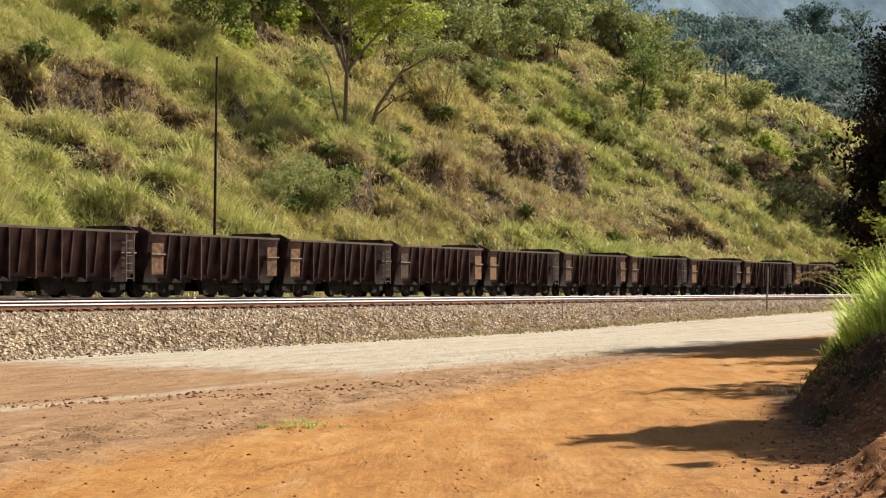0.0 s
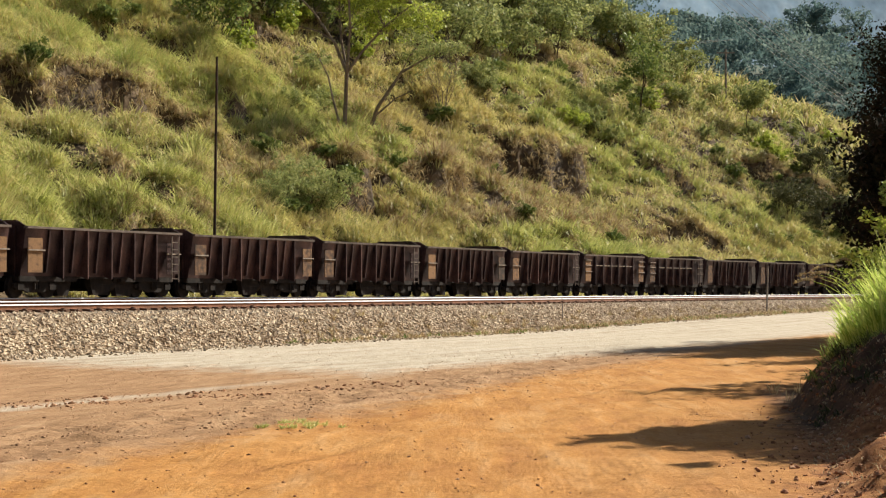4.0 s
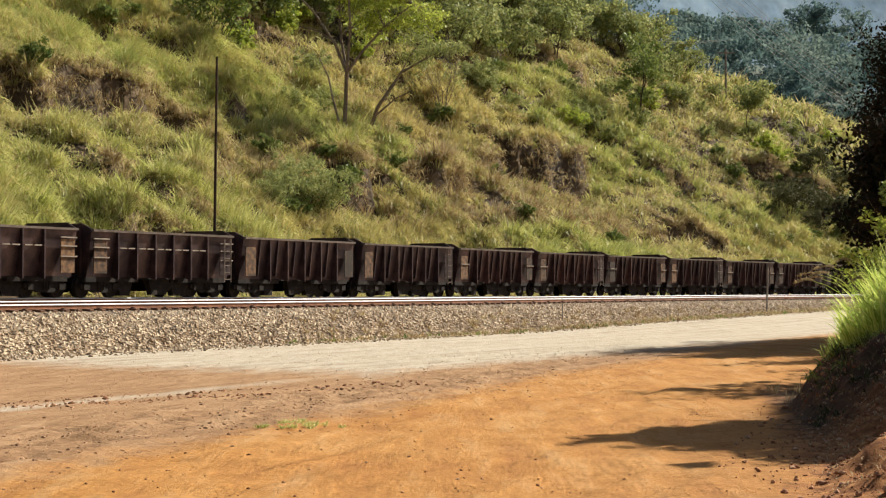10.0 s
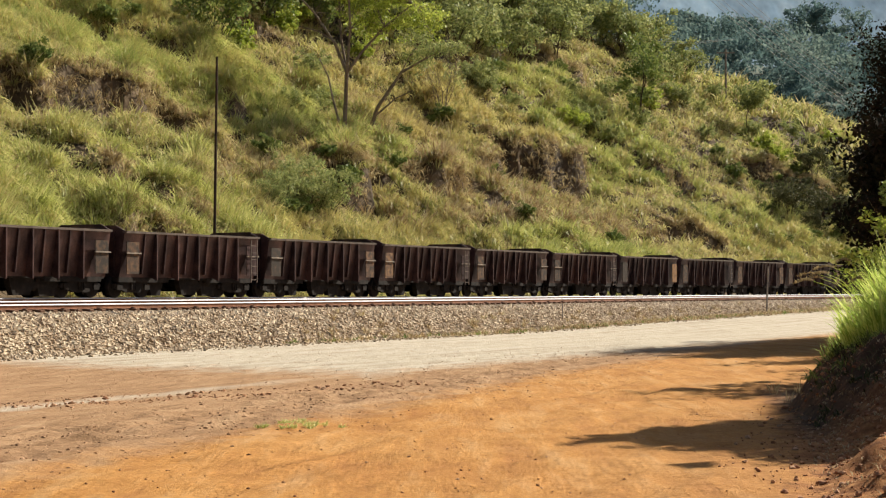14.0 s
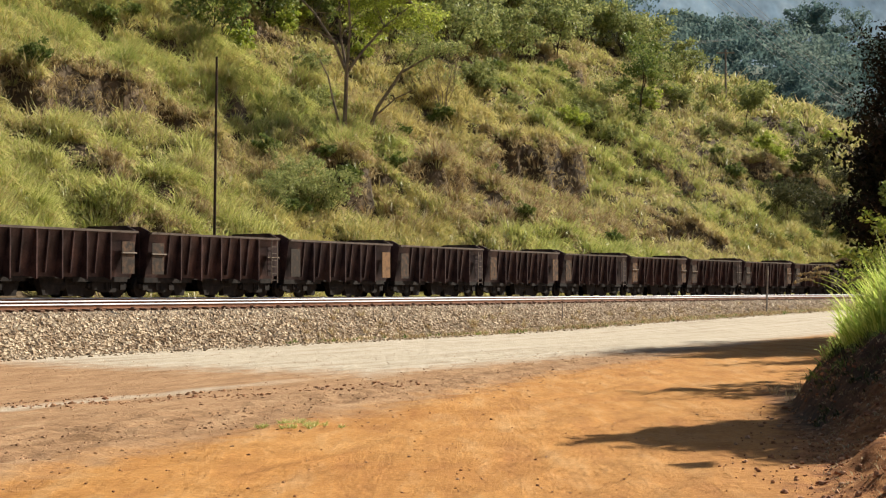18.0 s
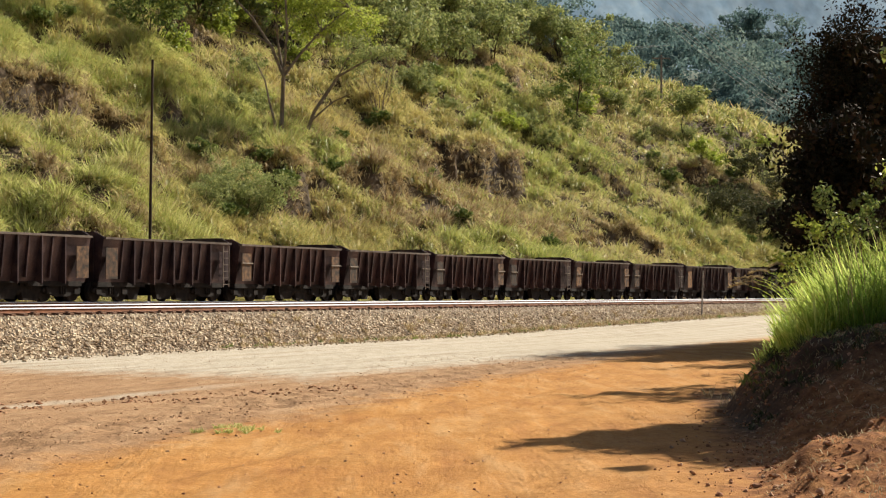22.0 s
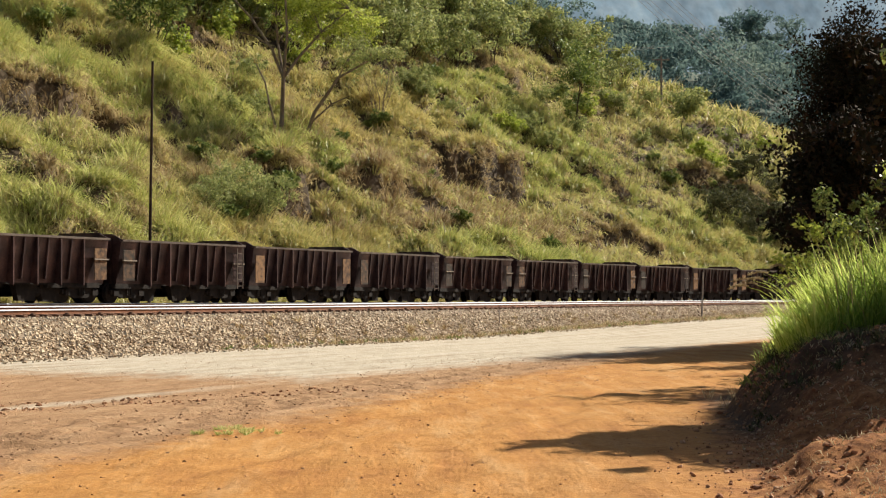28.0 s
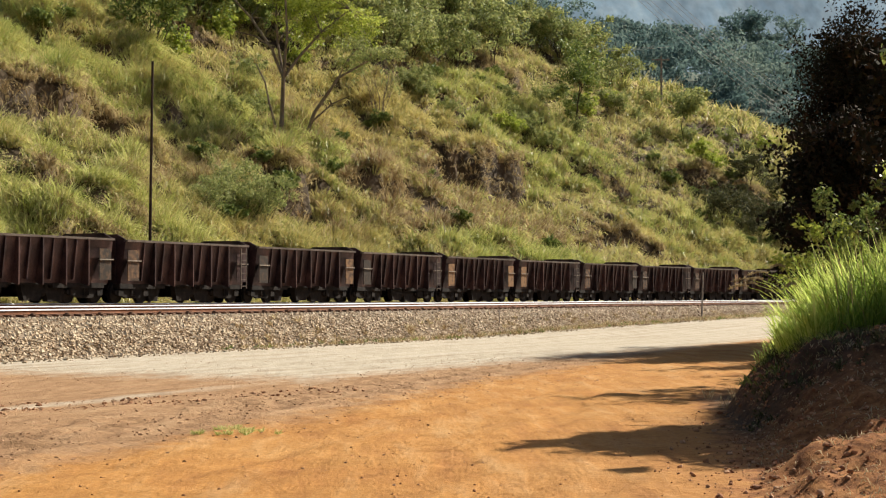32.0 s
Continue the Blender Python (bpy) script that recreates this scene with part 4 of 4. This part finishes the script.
limbed_tree("tall_tree", "slender pale-barked tree with feathery light green crown", hill_spot(103.7, 21.9),
            ((0.16, 0.12, ((0, -0.3), (0.1, 2.2), (0.2, 4.5))), (0.11, 0.05, ((0.2, 4.4), (-0.6, 6.3), (-1.9, 8.2), (-3.4, 9.8))),
             (0.10, 0.05, ((0.2, 4.4), (-0.2, 6.6), (-0.4, 10.6))), (0.11, 0.05, ((0.2, 4.4), (0.45, 7.0), (0.3, 10.8))),
             (0.11, 0.04, ((0.2, 4.4), (1.2, 5.7), (2.6, 7.2), (4.4, 8.6))), (0.09, 0.03, ((-0.1, 0.6), (-0.7, 2.8), (-1.0, 4.2), (-1.6, 5.4))), (0.06, 0.03, ((-0.6, 6.3), (-1.5, 6.9), (-2.8, 7.2)))),
            ((2.6, 9.0, 3.0, 1.6), (4.4, 7.6, 2.0, 1.3), (0.4, 10.0, 2.2, 1.2), (1.6, 7.4, 1.4, 0.9)), LIGHTLEAF, BARK, 16, 90, 0.075, 11)
limbed_tree("leaning_tree", "thin leaning tree with sparse grey-green leaves", hill_spot(107.6, 22.6),
            ((0.145, 0.09, ((0, -0.3), (0.7, 1.8), (2.2, 4.0))), (0.09, 0.03, ((2.2, 4.0), (3.8, 4.9), (5.4, 5.7))), (0.07, 0.03, ((0.5, 1.2), (1.9, 2.4), (3.0, 2.9))), (0.06, 0.03, ((2.2, 4.0), (2.8, 5.2), (3.6, 6.2)))),
            ((3.4, 5.2, 1.6, 0.7), (5.2, 5.6, 1.5, 0.6), (3.2, 6.4, 1.3, 0.6)), GREYLEAF, BARK, 18, 70, 0.075, 14)
plant("dark_tree", "dark round-crowned tree beside the yard", "tree", Vector((18.2, 62.0, 0.3)), 12, 10.3, 7, 2.9, 520, 1.0, 230, 0.07, SHADELEAF, DARKBARK, 0.3, 0.1)
plant("dark_tree", "dark dense tree at the edge of the yard", "tree", Vector((21.2, 58, 0.3)), 22, 11.0, 6, 3.2, 260, 1.2, 160, 0.09, SHADELEAF, DARKBARK, 0.25, 0.1)
plant("dark_tree", "low dark tree in front of a taller one", "tree", Vector((14.3, 52.8, 0.0)), 27, 6.4, 6, 1.25, 220, 0.7, 110, 0.10, SHADELEAF, DARKBARK, 0.16, 0.05)
plant("dark_tree", "dark dense tree behind the yard", "tree", Vector((25.0, 71, 0.5)), 23, 12.5, 6, 3.8, 200, 1.4, 100, 0.17, SHADELEAF, DARKBARK, 0.3, 0.1)
plant("hill_tree", "feathery grey-green tree on the far hillside", "tree", hill_spot(159.9, 28.1), 15, 9.0, 2, 2.6, 60, 1.0, 70, 0.16, LEAF, DARKBARK, 0.14, 0.3)
plant("hill_tree", "small flat-topped tree on the far hillside", "tree", hill_spot(188.6, 30.8), 16, 5.5, 1, 3.2, 30, 0.9, 60, 0.2, GREYLEAF, DARKBARK, 0.12, 0.6)
plant("broad_leaf_tree", "dark leafy tree high on the hillside", "tree", hill_spot(115.4, 36.9), 17, 6.5, 1, 2.6, 50, 1.0, 60, 0.2, LEAF, DARKBARK, 0.12, 0.4)
for k, (a, b) in enumerate(((124.4, 27.0), (152.5, 21.1), (156.5, 21.1), (160.9, 21.3), (130.5, 30.0), (125.2, 27.2))):
    plant("bare_shrub", "bare twiggy shrub on the hillside grass", "shrub", hill_spot(a, b), 60 + k, 4.5, 4, 2.4, 5, 0.6, 30, 0.12, GREYLEAF, BARK, 0.05, 0.3, group="bare shrubs")

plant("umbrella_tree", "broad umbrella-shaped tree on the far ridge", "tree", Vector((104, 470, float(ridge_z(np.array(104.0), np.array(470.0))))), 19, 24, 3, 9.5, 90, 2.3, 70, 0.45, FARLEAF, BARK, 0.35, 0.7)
plant("overhanging_tree", "leafy tree overhanging the red bank", "tree", Vector((9.7, 25.8, 0.9)), 20, 6.0, 6, 1.4, 280, 0.38, 80, 0.085, LEAF, DARKBARK, 0.09, 0.55)
plant("overhanging_tree", "leafy tree with a rounded crown behind the bank", "tree", Vector((10.6, 23.6, 0.9)), 29, 5.8, 5, 1.6, 260, 0.42, 90, 0.085, LEAF, DARKBARK, 0.09, 0.3)

# bushes: a few built, then copied to their spots (s, p, turn)
BUSH = {}
for k, (key, h, leaf, size, what) in enumerate((
        ("small", 1.1, LEAF, 0.08, "low dark green bush on the hillside"), ("round", 1.8, GREYLEAF, 0.085, "round grey-green bush on the hillside"),
        ("fresh", 1.9, LIGHTLEAF, 0.10, "leafy bright green bush on the hillside"), ("large", 4.2, LEAF, 0.17, "large dense dark green bush on the ridge"),
        ("gully", 2.6, DIMLEAF, 0.11, "dark shaded bush in a gully of the hillside"), ("wood", 4.6, GREYLEAF, 0.16, "small grey-green tree in the wood on the ridge"),
        ("feather", 2.4, GREYLEAF, 0.07, "feathery grey-green shrub at the foot of the hillside"))):
    BUSH[key] = (what, h, leaf, size, 70 + k)
SPOTS = {"small": ((126.1, 11.9), (85.1, 13.8), (87.1, 13.9), (90.0, 31.6), (92.3, 31.4), (123.5, 27.1), (124.1, 26.6), (105.0, 18.4), (97.0, 17.1), (95.5, 17.9), (82.8, 19.2), (92.0, 19.9), (149.1, 32.9),
                   (154.2, 34.4), (151.9, 31.9), (154.4, 21.1), (150.7, 21.2), (170.6, 25.3), (168.6, 22.2), (172.6, 22.0), (164.0, 16.7), (177.7, 21.4), (170.5, 15.6), (176.5, 16.1), (185.9, 19.4), (178.1, 22.3),
                   (184.1, 22.6), (166.8, 12.6), (173.3, 13.1), (141.8, 33.0), (111.9, 22.3), (74.1, 23.2), (113.5, 12.8), (125.5, 15.0), (145.4, 15.1), (159.9, 12.3), (118.5, 18.6)),
         "round": ((134.3, 30.9), (135.6, 29.9), (137.9, 28.5), (136.0, 31.1), (151.5, 31.0), (150.8, 28.0), (159.6, 32.3), (171.6, 36.9), (148.6, 27.3), (150.6, 25.7), (149.6, 29.2), (159.5, 28.2), (181.5, 37.6),
                   (181.4, 35.7), (105.5, 25.5), (101.3, 24.5), (109.2, 29.0), (184.5, 34.9), (202.5, 32.1), (196.7, 27.2),
                   (198.6, 25.2), (189.6, 31.0), (174.4, 28.7), (208.0, 28.7), (194.7, 38.8), (207.0, 31.3)),
         "fresh": ((177.5, 23.0), (180.5, 23.5), (211.6, 30.9), (116.6, 37.2), (120.2, 39.0), (152.5, 38.7), (146.7, 37.0), (181.8, 37.0), (167.5, 31.7), (145.8, 27.4), (123.6, 34.5), (102.7, 30.5)),
         "large": ((101.9, 33.7), (99.9, 30.0), (113.6, 38.7), (117.6, 39.9), (120.9, 39.8), (123.0, 39.1), (125.6, 39.1), (106.0, 40.5), (110.5, 42.0)),
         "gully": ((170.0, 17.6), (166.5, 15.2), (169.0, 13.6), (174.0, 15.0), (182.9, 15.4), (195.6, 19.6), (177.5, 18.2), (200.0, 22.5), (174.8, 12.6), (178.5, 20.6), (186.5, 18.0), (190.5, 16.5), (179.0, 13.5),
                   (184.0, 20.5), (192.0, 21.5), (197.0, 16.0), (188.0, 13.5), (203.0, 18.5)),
         "wood": ((130.4, 35.9), (135.2, 37.4), (135.0, 35.4), (136.5, 34.2), (141.3, 35.1), (148.3, 37.8), (148.0, 34.9), (156.0, 38.1), (158.3, 37.3), (175.2, 46.5), (137.8, 38.7), (163.1, 47.2), (182.1, 49.1),
                  (171.8, 48.3), (144.3, 38.2), (184.4, 48.1), (185.2, 45.8), (187.1, 45.0), (128.9, 37.3), (177.4, 48.9), (155.6, 44.5), (164.6, 45.7), (182.9, 40.6), (188.9, 41.5), (187.7, 48.1), (139.7, 37.8),
                  (134.0, 42.0), (142.0, 43.0), (150.0, 45.5), (158.0, 49.0), (168.0, 51.0), (193.0, 46.5), (198.0, 44.0)),
         "feather": ((86.0, 14.6), (88.5, 15.1), (89.0, 14.1), (90.3, 14.0), (88.0, 14.1), (83.8, 13.9),)}
for key, spots in SPOTS.items():
    what, h, leaf, size, seed = BUSH[key]
    made = None
    for k, (a, b) in enumerate(spots):
        at = hill_spot(a, b)
        turn = pose(at.x, at.y, at.z, 0, 0, (k * 137) % 360) @ Matrix.Scale(0.75 + 0.5 * ((k * 61) % 100) / 100, 4)
        if made is None:
            made = plant("woodland_tree" if key == "wood" else "bush", what, "tree" if key == "wood" else "bush", at, seed, h, 5, h * (0.45 if key == "wood" else 0.62), 46, h * 0.2, 56, size, leaf,
                         DARKBARK, 0.03 * h / 2, 0.1, group="trees of the ridge wood" if key == "wood" else key + " bushes")
        else:
            copy_thing(made, turn)


# ---------------------------------------------------------------- power line on the ridge
def power_pole():
    root = tagged(new("power_pole"), "grey power pole with crossarm on the hill", "pole")
    root.location = hill_spot(198.2, 38.8) - Vector((0, 0, 0.3))
    bm = bmesh.new()
    tube(bm, (0, 0, 0), (0, 0, 8.0), 0.16, 0.11, 10)
    part("shaft", bm, POST, root)
    bm = bmesh.new()
    box(bm, -1.1, 1.1, -0.06, 0.06, 7.5, 7.65)
    part("crossarm", bm, POST, root)
    return root


power_pole()


def wire(a, b, sag, r, label):
    """A hanging wire between two points."""
    bm = bmesh.new()
    a, b = Vector(a), Vector(b)
    side = (b - a).cross(Vector((0, 0, 1))).normalized()
    up = side.cross(b - a).normalized()
    last = None
    for i in range(17):
        t = i / 16
        c = a.lerp(b, t) - Vector((0, 0, sag * 4 * t * (1 - t)))
        ring = [bm.verts.new(c + side * r * math.cos(q * math.tau / 5) + up * r * math.sin(q * math.tau / 5)) for q in range(5)]
        if last:
            for q in range(5):
                bm.faces.new((last[q], last[(q + 1) % 5], ring[(q + 1) % 5], ring[q]))
        last = ring
    return tagged(part("power_wire", bm, WIRE), label, "wire", "wires of the power line")


for dx in (0.0, 0.9, 1.7, 3.6, 4.5, 5.3):
    wire((35.5 + dx, 240, 43.8), (62.4 + dx * 1.1, 262, 28.9), 0.8, 0.027, "slack grey power line wire across the valley")
wire((17.5, 205, 31.5), (37.0, 217.5, 33.3), 0.6, 0.02, "slack grey power line wire along the ridge")
wire((17.5, 205, 32.3), (35.2, 218.0, 33.3), 0.6, 0.02, "slack grey power line wire along the ridge")


# ---------------------------------------------------------------- bank plants
def bank_grass(name, n, k0, k1, y0, y1, reach, wide, count, lean, seed, material, label):
    rng = np.random.default_rng(seed)
    y = y0 + (y1 - y0) * rng.random(n)
    k = (k1 - k0) * rng.random(n)
    x = bank_foot(y) + k0 + k
    base = np.stack([x, y, yard_z(x, y) - 0.03], -1)
    v, f = blades(rng, base, reach * (0.6 + 0.8 * rng.random(n)) * np.clip(0.62 + 0.6 * k, 0, 1), lean, wide, count)
    return tagged(sheet(name, v, f, material), label, "grass", kind="stuff")


bank_grass("bank_grass", 640, 0.8, 5.4, 23.6, 26.6, 0.74, 0.010, 30, 0.8, 9, LUSH, "bright green tall grass on the red bank")
bank_grass("reed_stalks", 460, 0.95, 5.4, 23.6, 26.4, 1.05, 0.009, 13, 0.5, 15, LUSH, "tall upright green reed stalks on the bank")
bank_grass("bank_grass", 26, 0.35, 0.9, 24.0, 27.5, 0.36, 0.010, 22, 0.9, 10, LUSH, "short green grass at the foot of the bank")
bank_grass("dry_stalks", 50, 1.2, 4.5, 23, 27, 1.5, 0.007, 4, 0.35, 12, DRY, "dry grass stalks among the green bank grass")
bank_grass("dead_straw", 2600, 0.0, 4.0, 12.5, 25.5, 0.11, 0.005, 5, 1.7, 13, STRAW, "dead straw and roots scattered over the bank")
bank_grass("bank_weeds", 60, 0.1, 1.2, 22.6, 27.0, 0.22, 0.010, 16, 1.2, 16, LEAF, "dark green weeds along the edge of the bank")
bank_grass("dark_undergrowth", 420, 0.05, 4.2, 20.4, 24.6, 0.15, 0.008, 14, 1.3, 14, DIMLEAF, "shaded low weeds on the face of the bank")
for k, (x, y, h) in enumerate(((8.0, 30.0, 1.9), (8.9, 30.5, 2.2), (9.9, 29.8, 2.4), (9.2, 31.8, 2.5), (8.3, 31.2, 2.1))):
    plant("leafy_shrub", "leafy yellow-green shrub growing on the bank", "shrub", Vector((x, y, float(yard_z(np.array(x), np.array(y))))), 80 + k, h, 6, 1.15, 34, 0.22, 40, 0.046, LEAF if k % 2 else LIGHTLEAF, DARKBARK, 0.03, 0.2, group="shrubs on the bank")
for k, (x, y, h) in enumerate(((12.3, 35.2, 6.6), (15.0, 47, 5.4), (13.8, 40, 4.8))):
    plant("dark_shrub", "dark shaded shrub behind the bank", "shrub", Vector((x, y, 0.3)), 90 + k, h, 5, 2.0, 90, 0.7, 60, 0.10, SHADELEAF, DARKBARK, 0.06, 0.05, group="dark shrubs behind the bank")


def plume(x, y, turn, high):
    """A nodding grass flower on its stem."""
    root = tagged(new("grass_plume"), "pale nodding grass flower head on a thin stem", "grass", "flowering grass on the bank")
    root.location = (x, y, float(yard_z(np.array(x), np.array(y))))
    a = radians(turn)
    out = Vector((math.cos(a), math.sin(a), 0))
    pts = [Vector((0, 0, 0))]
    for k in range(1, 9):
        t = k / 8
        pts.append(out * 0.75 * t ** 2.2 + Vector((0, 0, high * (t - 0.16 * t ** 5))))
    bm = bmesh.new()
    for p, q in zip(pts[:-1], pts[1:]):
        tube(bm, p, q, 0.004, 0.003, 5)
    part("stem", bm, LUSH, root)
    rng = np.random.default_rng(int(turn) + 3)
    end, way = pts[-1], (pts[-1] - pts[-2]).normalized()
    base = np.array([end + way * (0.30 * t) + Vector((0, 0, -0.12 * t * t)) for t in np.linspace(0, 1, 26)])
    v, f = blades(rng, base, np.full(26, 0.055), 1.4, 0.005, 7)
    sheet("flower_head", v, f, DRY, root)


for k, (x, y, turn, high) in enumerate(((6.05, 24.3, 190, 1.2), (6.1, 24.6, 205, 1.25), (6.2, 24.9, 170, 1.2), (6.15, 25.2, 150, 1.15), (6.3, 24.5, 215, 1.35), (6.4, 25.0, 185, 1.2), (6.1, 24.0, 235, 1.1))):
    plume(x, y, turn, high)


# pole and posts
def line_pole():
    root = tagged(new("line_pole"), "tall thin rusted iron pole beyond the train", "pole")
    x, y, a = line(64.6, 4.2)
    root.location = (float(x), float(y), 0.55)
    bm = bmesh.new()
    tube(bm, (-0.06, 0, 0), (0.06, 0, 11.7), 0.075, 0.055, 10)
    part("shaft", bm, POLE, root)
    return root


line_pole()


def marker(s, p, high, r, lean, label):
    root = tagged(new("marker_post"), label, "post")
    x, y, a = line(s, p)
    root.location = (float(x), float(y), float(ground_z(x, y)) - 0.05)
    bm = bmesh.new()
    tube(bm, (0, 0, 0), (lean, 0, high), r, r * 0.9, 8)
    part("shaft", bm, POST, root)


marker(112.9, -6.0, 3.25, 0.06, 0.12, "grey weathered marker post beside the ballast")
marker(81.6, -5.6, 1.3, 0.025, -0.05, "thin leaning stake in the ballast")


# ---------------------------------------------------------------- loose stones and clods in the yard
def in_yard(rng, n):
    """Along the seam between the pale and the orange dirt, thinning out on both sides."""
    y = 14 + 40 * rng.random(n) ** 1.3
    x = -9.86 + 0.335 * y - 1.3 + rng.normal(size=n) * (0.3 + 0.035 * y)
    return np.stack([x, y, yard_z(x, y) - 0.005], -1)


def all_yard(rng, n):
    y = 13 + 45 * rng.random(n)
    x = (-0.28 + 0.5 * rng.random(n)) * y
    return np.stack([x, y, yard_z(x, y) + 0.003], -1)


def at_bank(rng, n):
    y = 13 + 12 * rng.random(n)
    x = bank_foot(y) + 0.25 + 3.0 * rng.random(n) ** 1.3 - 1.3 * rng.random(n) ** 3
    return np.stack([x, y, yard_z(x, y) + 0.01], -1)


def at_toe(rng, n):
    s = 36 + 110 * rng.random(n)
    x, y, a = line(s, -6.6 - 1.2 * rng.random(n) ** 2)
    return np.stack([x, y, ground_z(x, y) + 0.02], -1)


def pale_rows(rng, n):
    """Clods pushed up in a row by wheels on the pale dirt."""
    t = rng.random(n)
    x, y = -9.0 + 8.5 * t + rng.normal(size=n) * 0.35, 25.0 + 7.5 * t + rng.normal(size=n) * 0.25 + 1.6 * (rng.random(n) < 0.35)
    return np.stack([x, y, yard_z(x, y) - 0.002], -1)


stones("seam_clods", 4200, in_yard, 0.008, 0.032, CLOD, "reddish clods and pebbles along the dirt seam", "stones")
stones("yard_pebbles", 2400, all_yard, 0.003, 0.018, STONE, "small pebbles scattered over the dirt", "stones")
stones("bank_clods", 2600, at_bank, 0.008, 0.038, STONE, "red clods fallen from the bank", "stones")
stones("toe_stones", 1500, at_toe, 0.03, 0.09, GRAVEL, "stray ballast stones at the foot of the bank", "stones")
stones("row_clods", 560, pale_rows, 0.02, 0.055, STONE, "row of clods pushed up by wheels", "stones")


def weeds(name, spots, reach, wide, count, lean, seed, material, label):
    rng = np.random.default_rng(seed)
    base = np.array(spots, float)
    v, f = blades(rng, base, np.full(len(base), reach), lean, wide, count)
    return tagged(sheet(name, v, f, material), label, "weeds", kind="stuff")


rng = np.random.default_rng(77)
green = [(-1.85 + 0.22 * rng.normal(), 22.2 + 0.35 * rng.normal()) for i in range(26)]
weeds("grass_patch", [(x, y, float(ground_z(x, y))) for x, y in green], 0.085, 0.005, 40, 1.2, 78, GREEN, "small patch of green grass in the dirt")
dead = []
for s0 in (62, 71, 75, 88, 92, 96, 99, 104, 110, 113, 118, 126, 133, 138, 58, 83, 121):
    for i in range(7):
        p = -5.9 + 0.45 * rng.normal()
        x, y, a = line(s0 + 1.2 * rng.normal(), p)
        z = float(np.interp(p, [-7.2, -6.3, -5.4, -4.55], [-0.45, -0.42, 0.25, 0.94]))
        dead.append((float(x), float(y), max(z, float(ground_z(x, y)))))
toe = []
for i in range(900):
    x, y, a = line(54 + 92 * rng.random() ** 0.8, -6.5 + 0.35 * rng.normal())
    toe.append((float(x), float(y), float(ground_z(x, y))))
weeds("toe_grass", toe[:640], 0.28, 0.016, 16, 1.2, 82, STRAW, "dry brown grass along the foot of the ballast")
weeds("toe_grass", toe[640:], 0.24, 0.014, 14, 1.1, 83, LEAF, "sparse green grass along the foot of the ballast")
weeds("ballast_weeds", dead, 0.35, 0.018, 26, 1.2, 79, STRAW, "dead brown weeds on the ballast bank")
twigs = [(x, y, float(yard_z(np.array(x), np.array(y)))) for x, y in ((5.0 + 0.5 * rng.random(), 25.5 + 3 * rng.random()) for i in range(8))]
weeds("yard_weeds", twigs, 0.22, 0.005, 6, 0.7, 81, STRAW, "dry weed stems at the edge of the yard")


def gone(t):
    """How far the train has come at t seconds."""
    return SPEED * t + 0.5 * GAIN * t * t


def motions():
    steps = int(gone(32.0) / 0.42 / 1.3) + 1
    for k, w in enumerate(train):
        rows = []
        for i in range(33):
            s = FIRST + 10.0 * k - gone(i)
            x, y, a = line(s, 1.5)
            rows.append((i, pose(float(x), float(y), float(rail_z(s)), 0, 0, 90 - math.degrees(float(a)))))
        walk(w, rows)
    for w in proto.values():
        for wheelset in [o for o in w.children if o.name.startswith("wheelset")]:
            at = wheelset.location.copy()
            walk(wheelset, [(32.0 * i / steps, pose(*at, 0, -math.degrees(gone(32.0 * i / steps) / 0.42), 0)) for i in range(steps + 1)])
    # the copies' wheels turn with those they were copied from
    for k, w in enumerate(train):
        first = proto[ORDER[k]]
        if w is first:
            continue
        turned = sorted((o for o in w.children if o.name.startswith("wheelset")), key=lambda o: o.location.x)
        keyed = sorted((o for o in first.children if o.name.startswith("wheelset")), key=lambda o: o.location.x)
        for a, b in zip(turned, keyed):
            a.rotation_mode = "QUATERNION"
            a.animation_data_create()
            a.animation_data.action = b.animation_data.action
            a.animation_data.action_slot = b.animation_data.action_slot


motions()
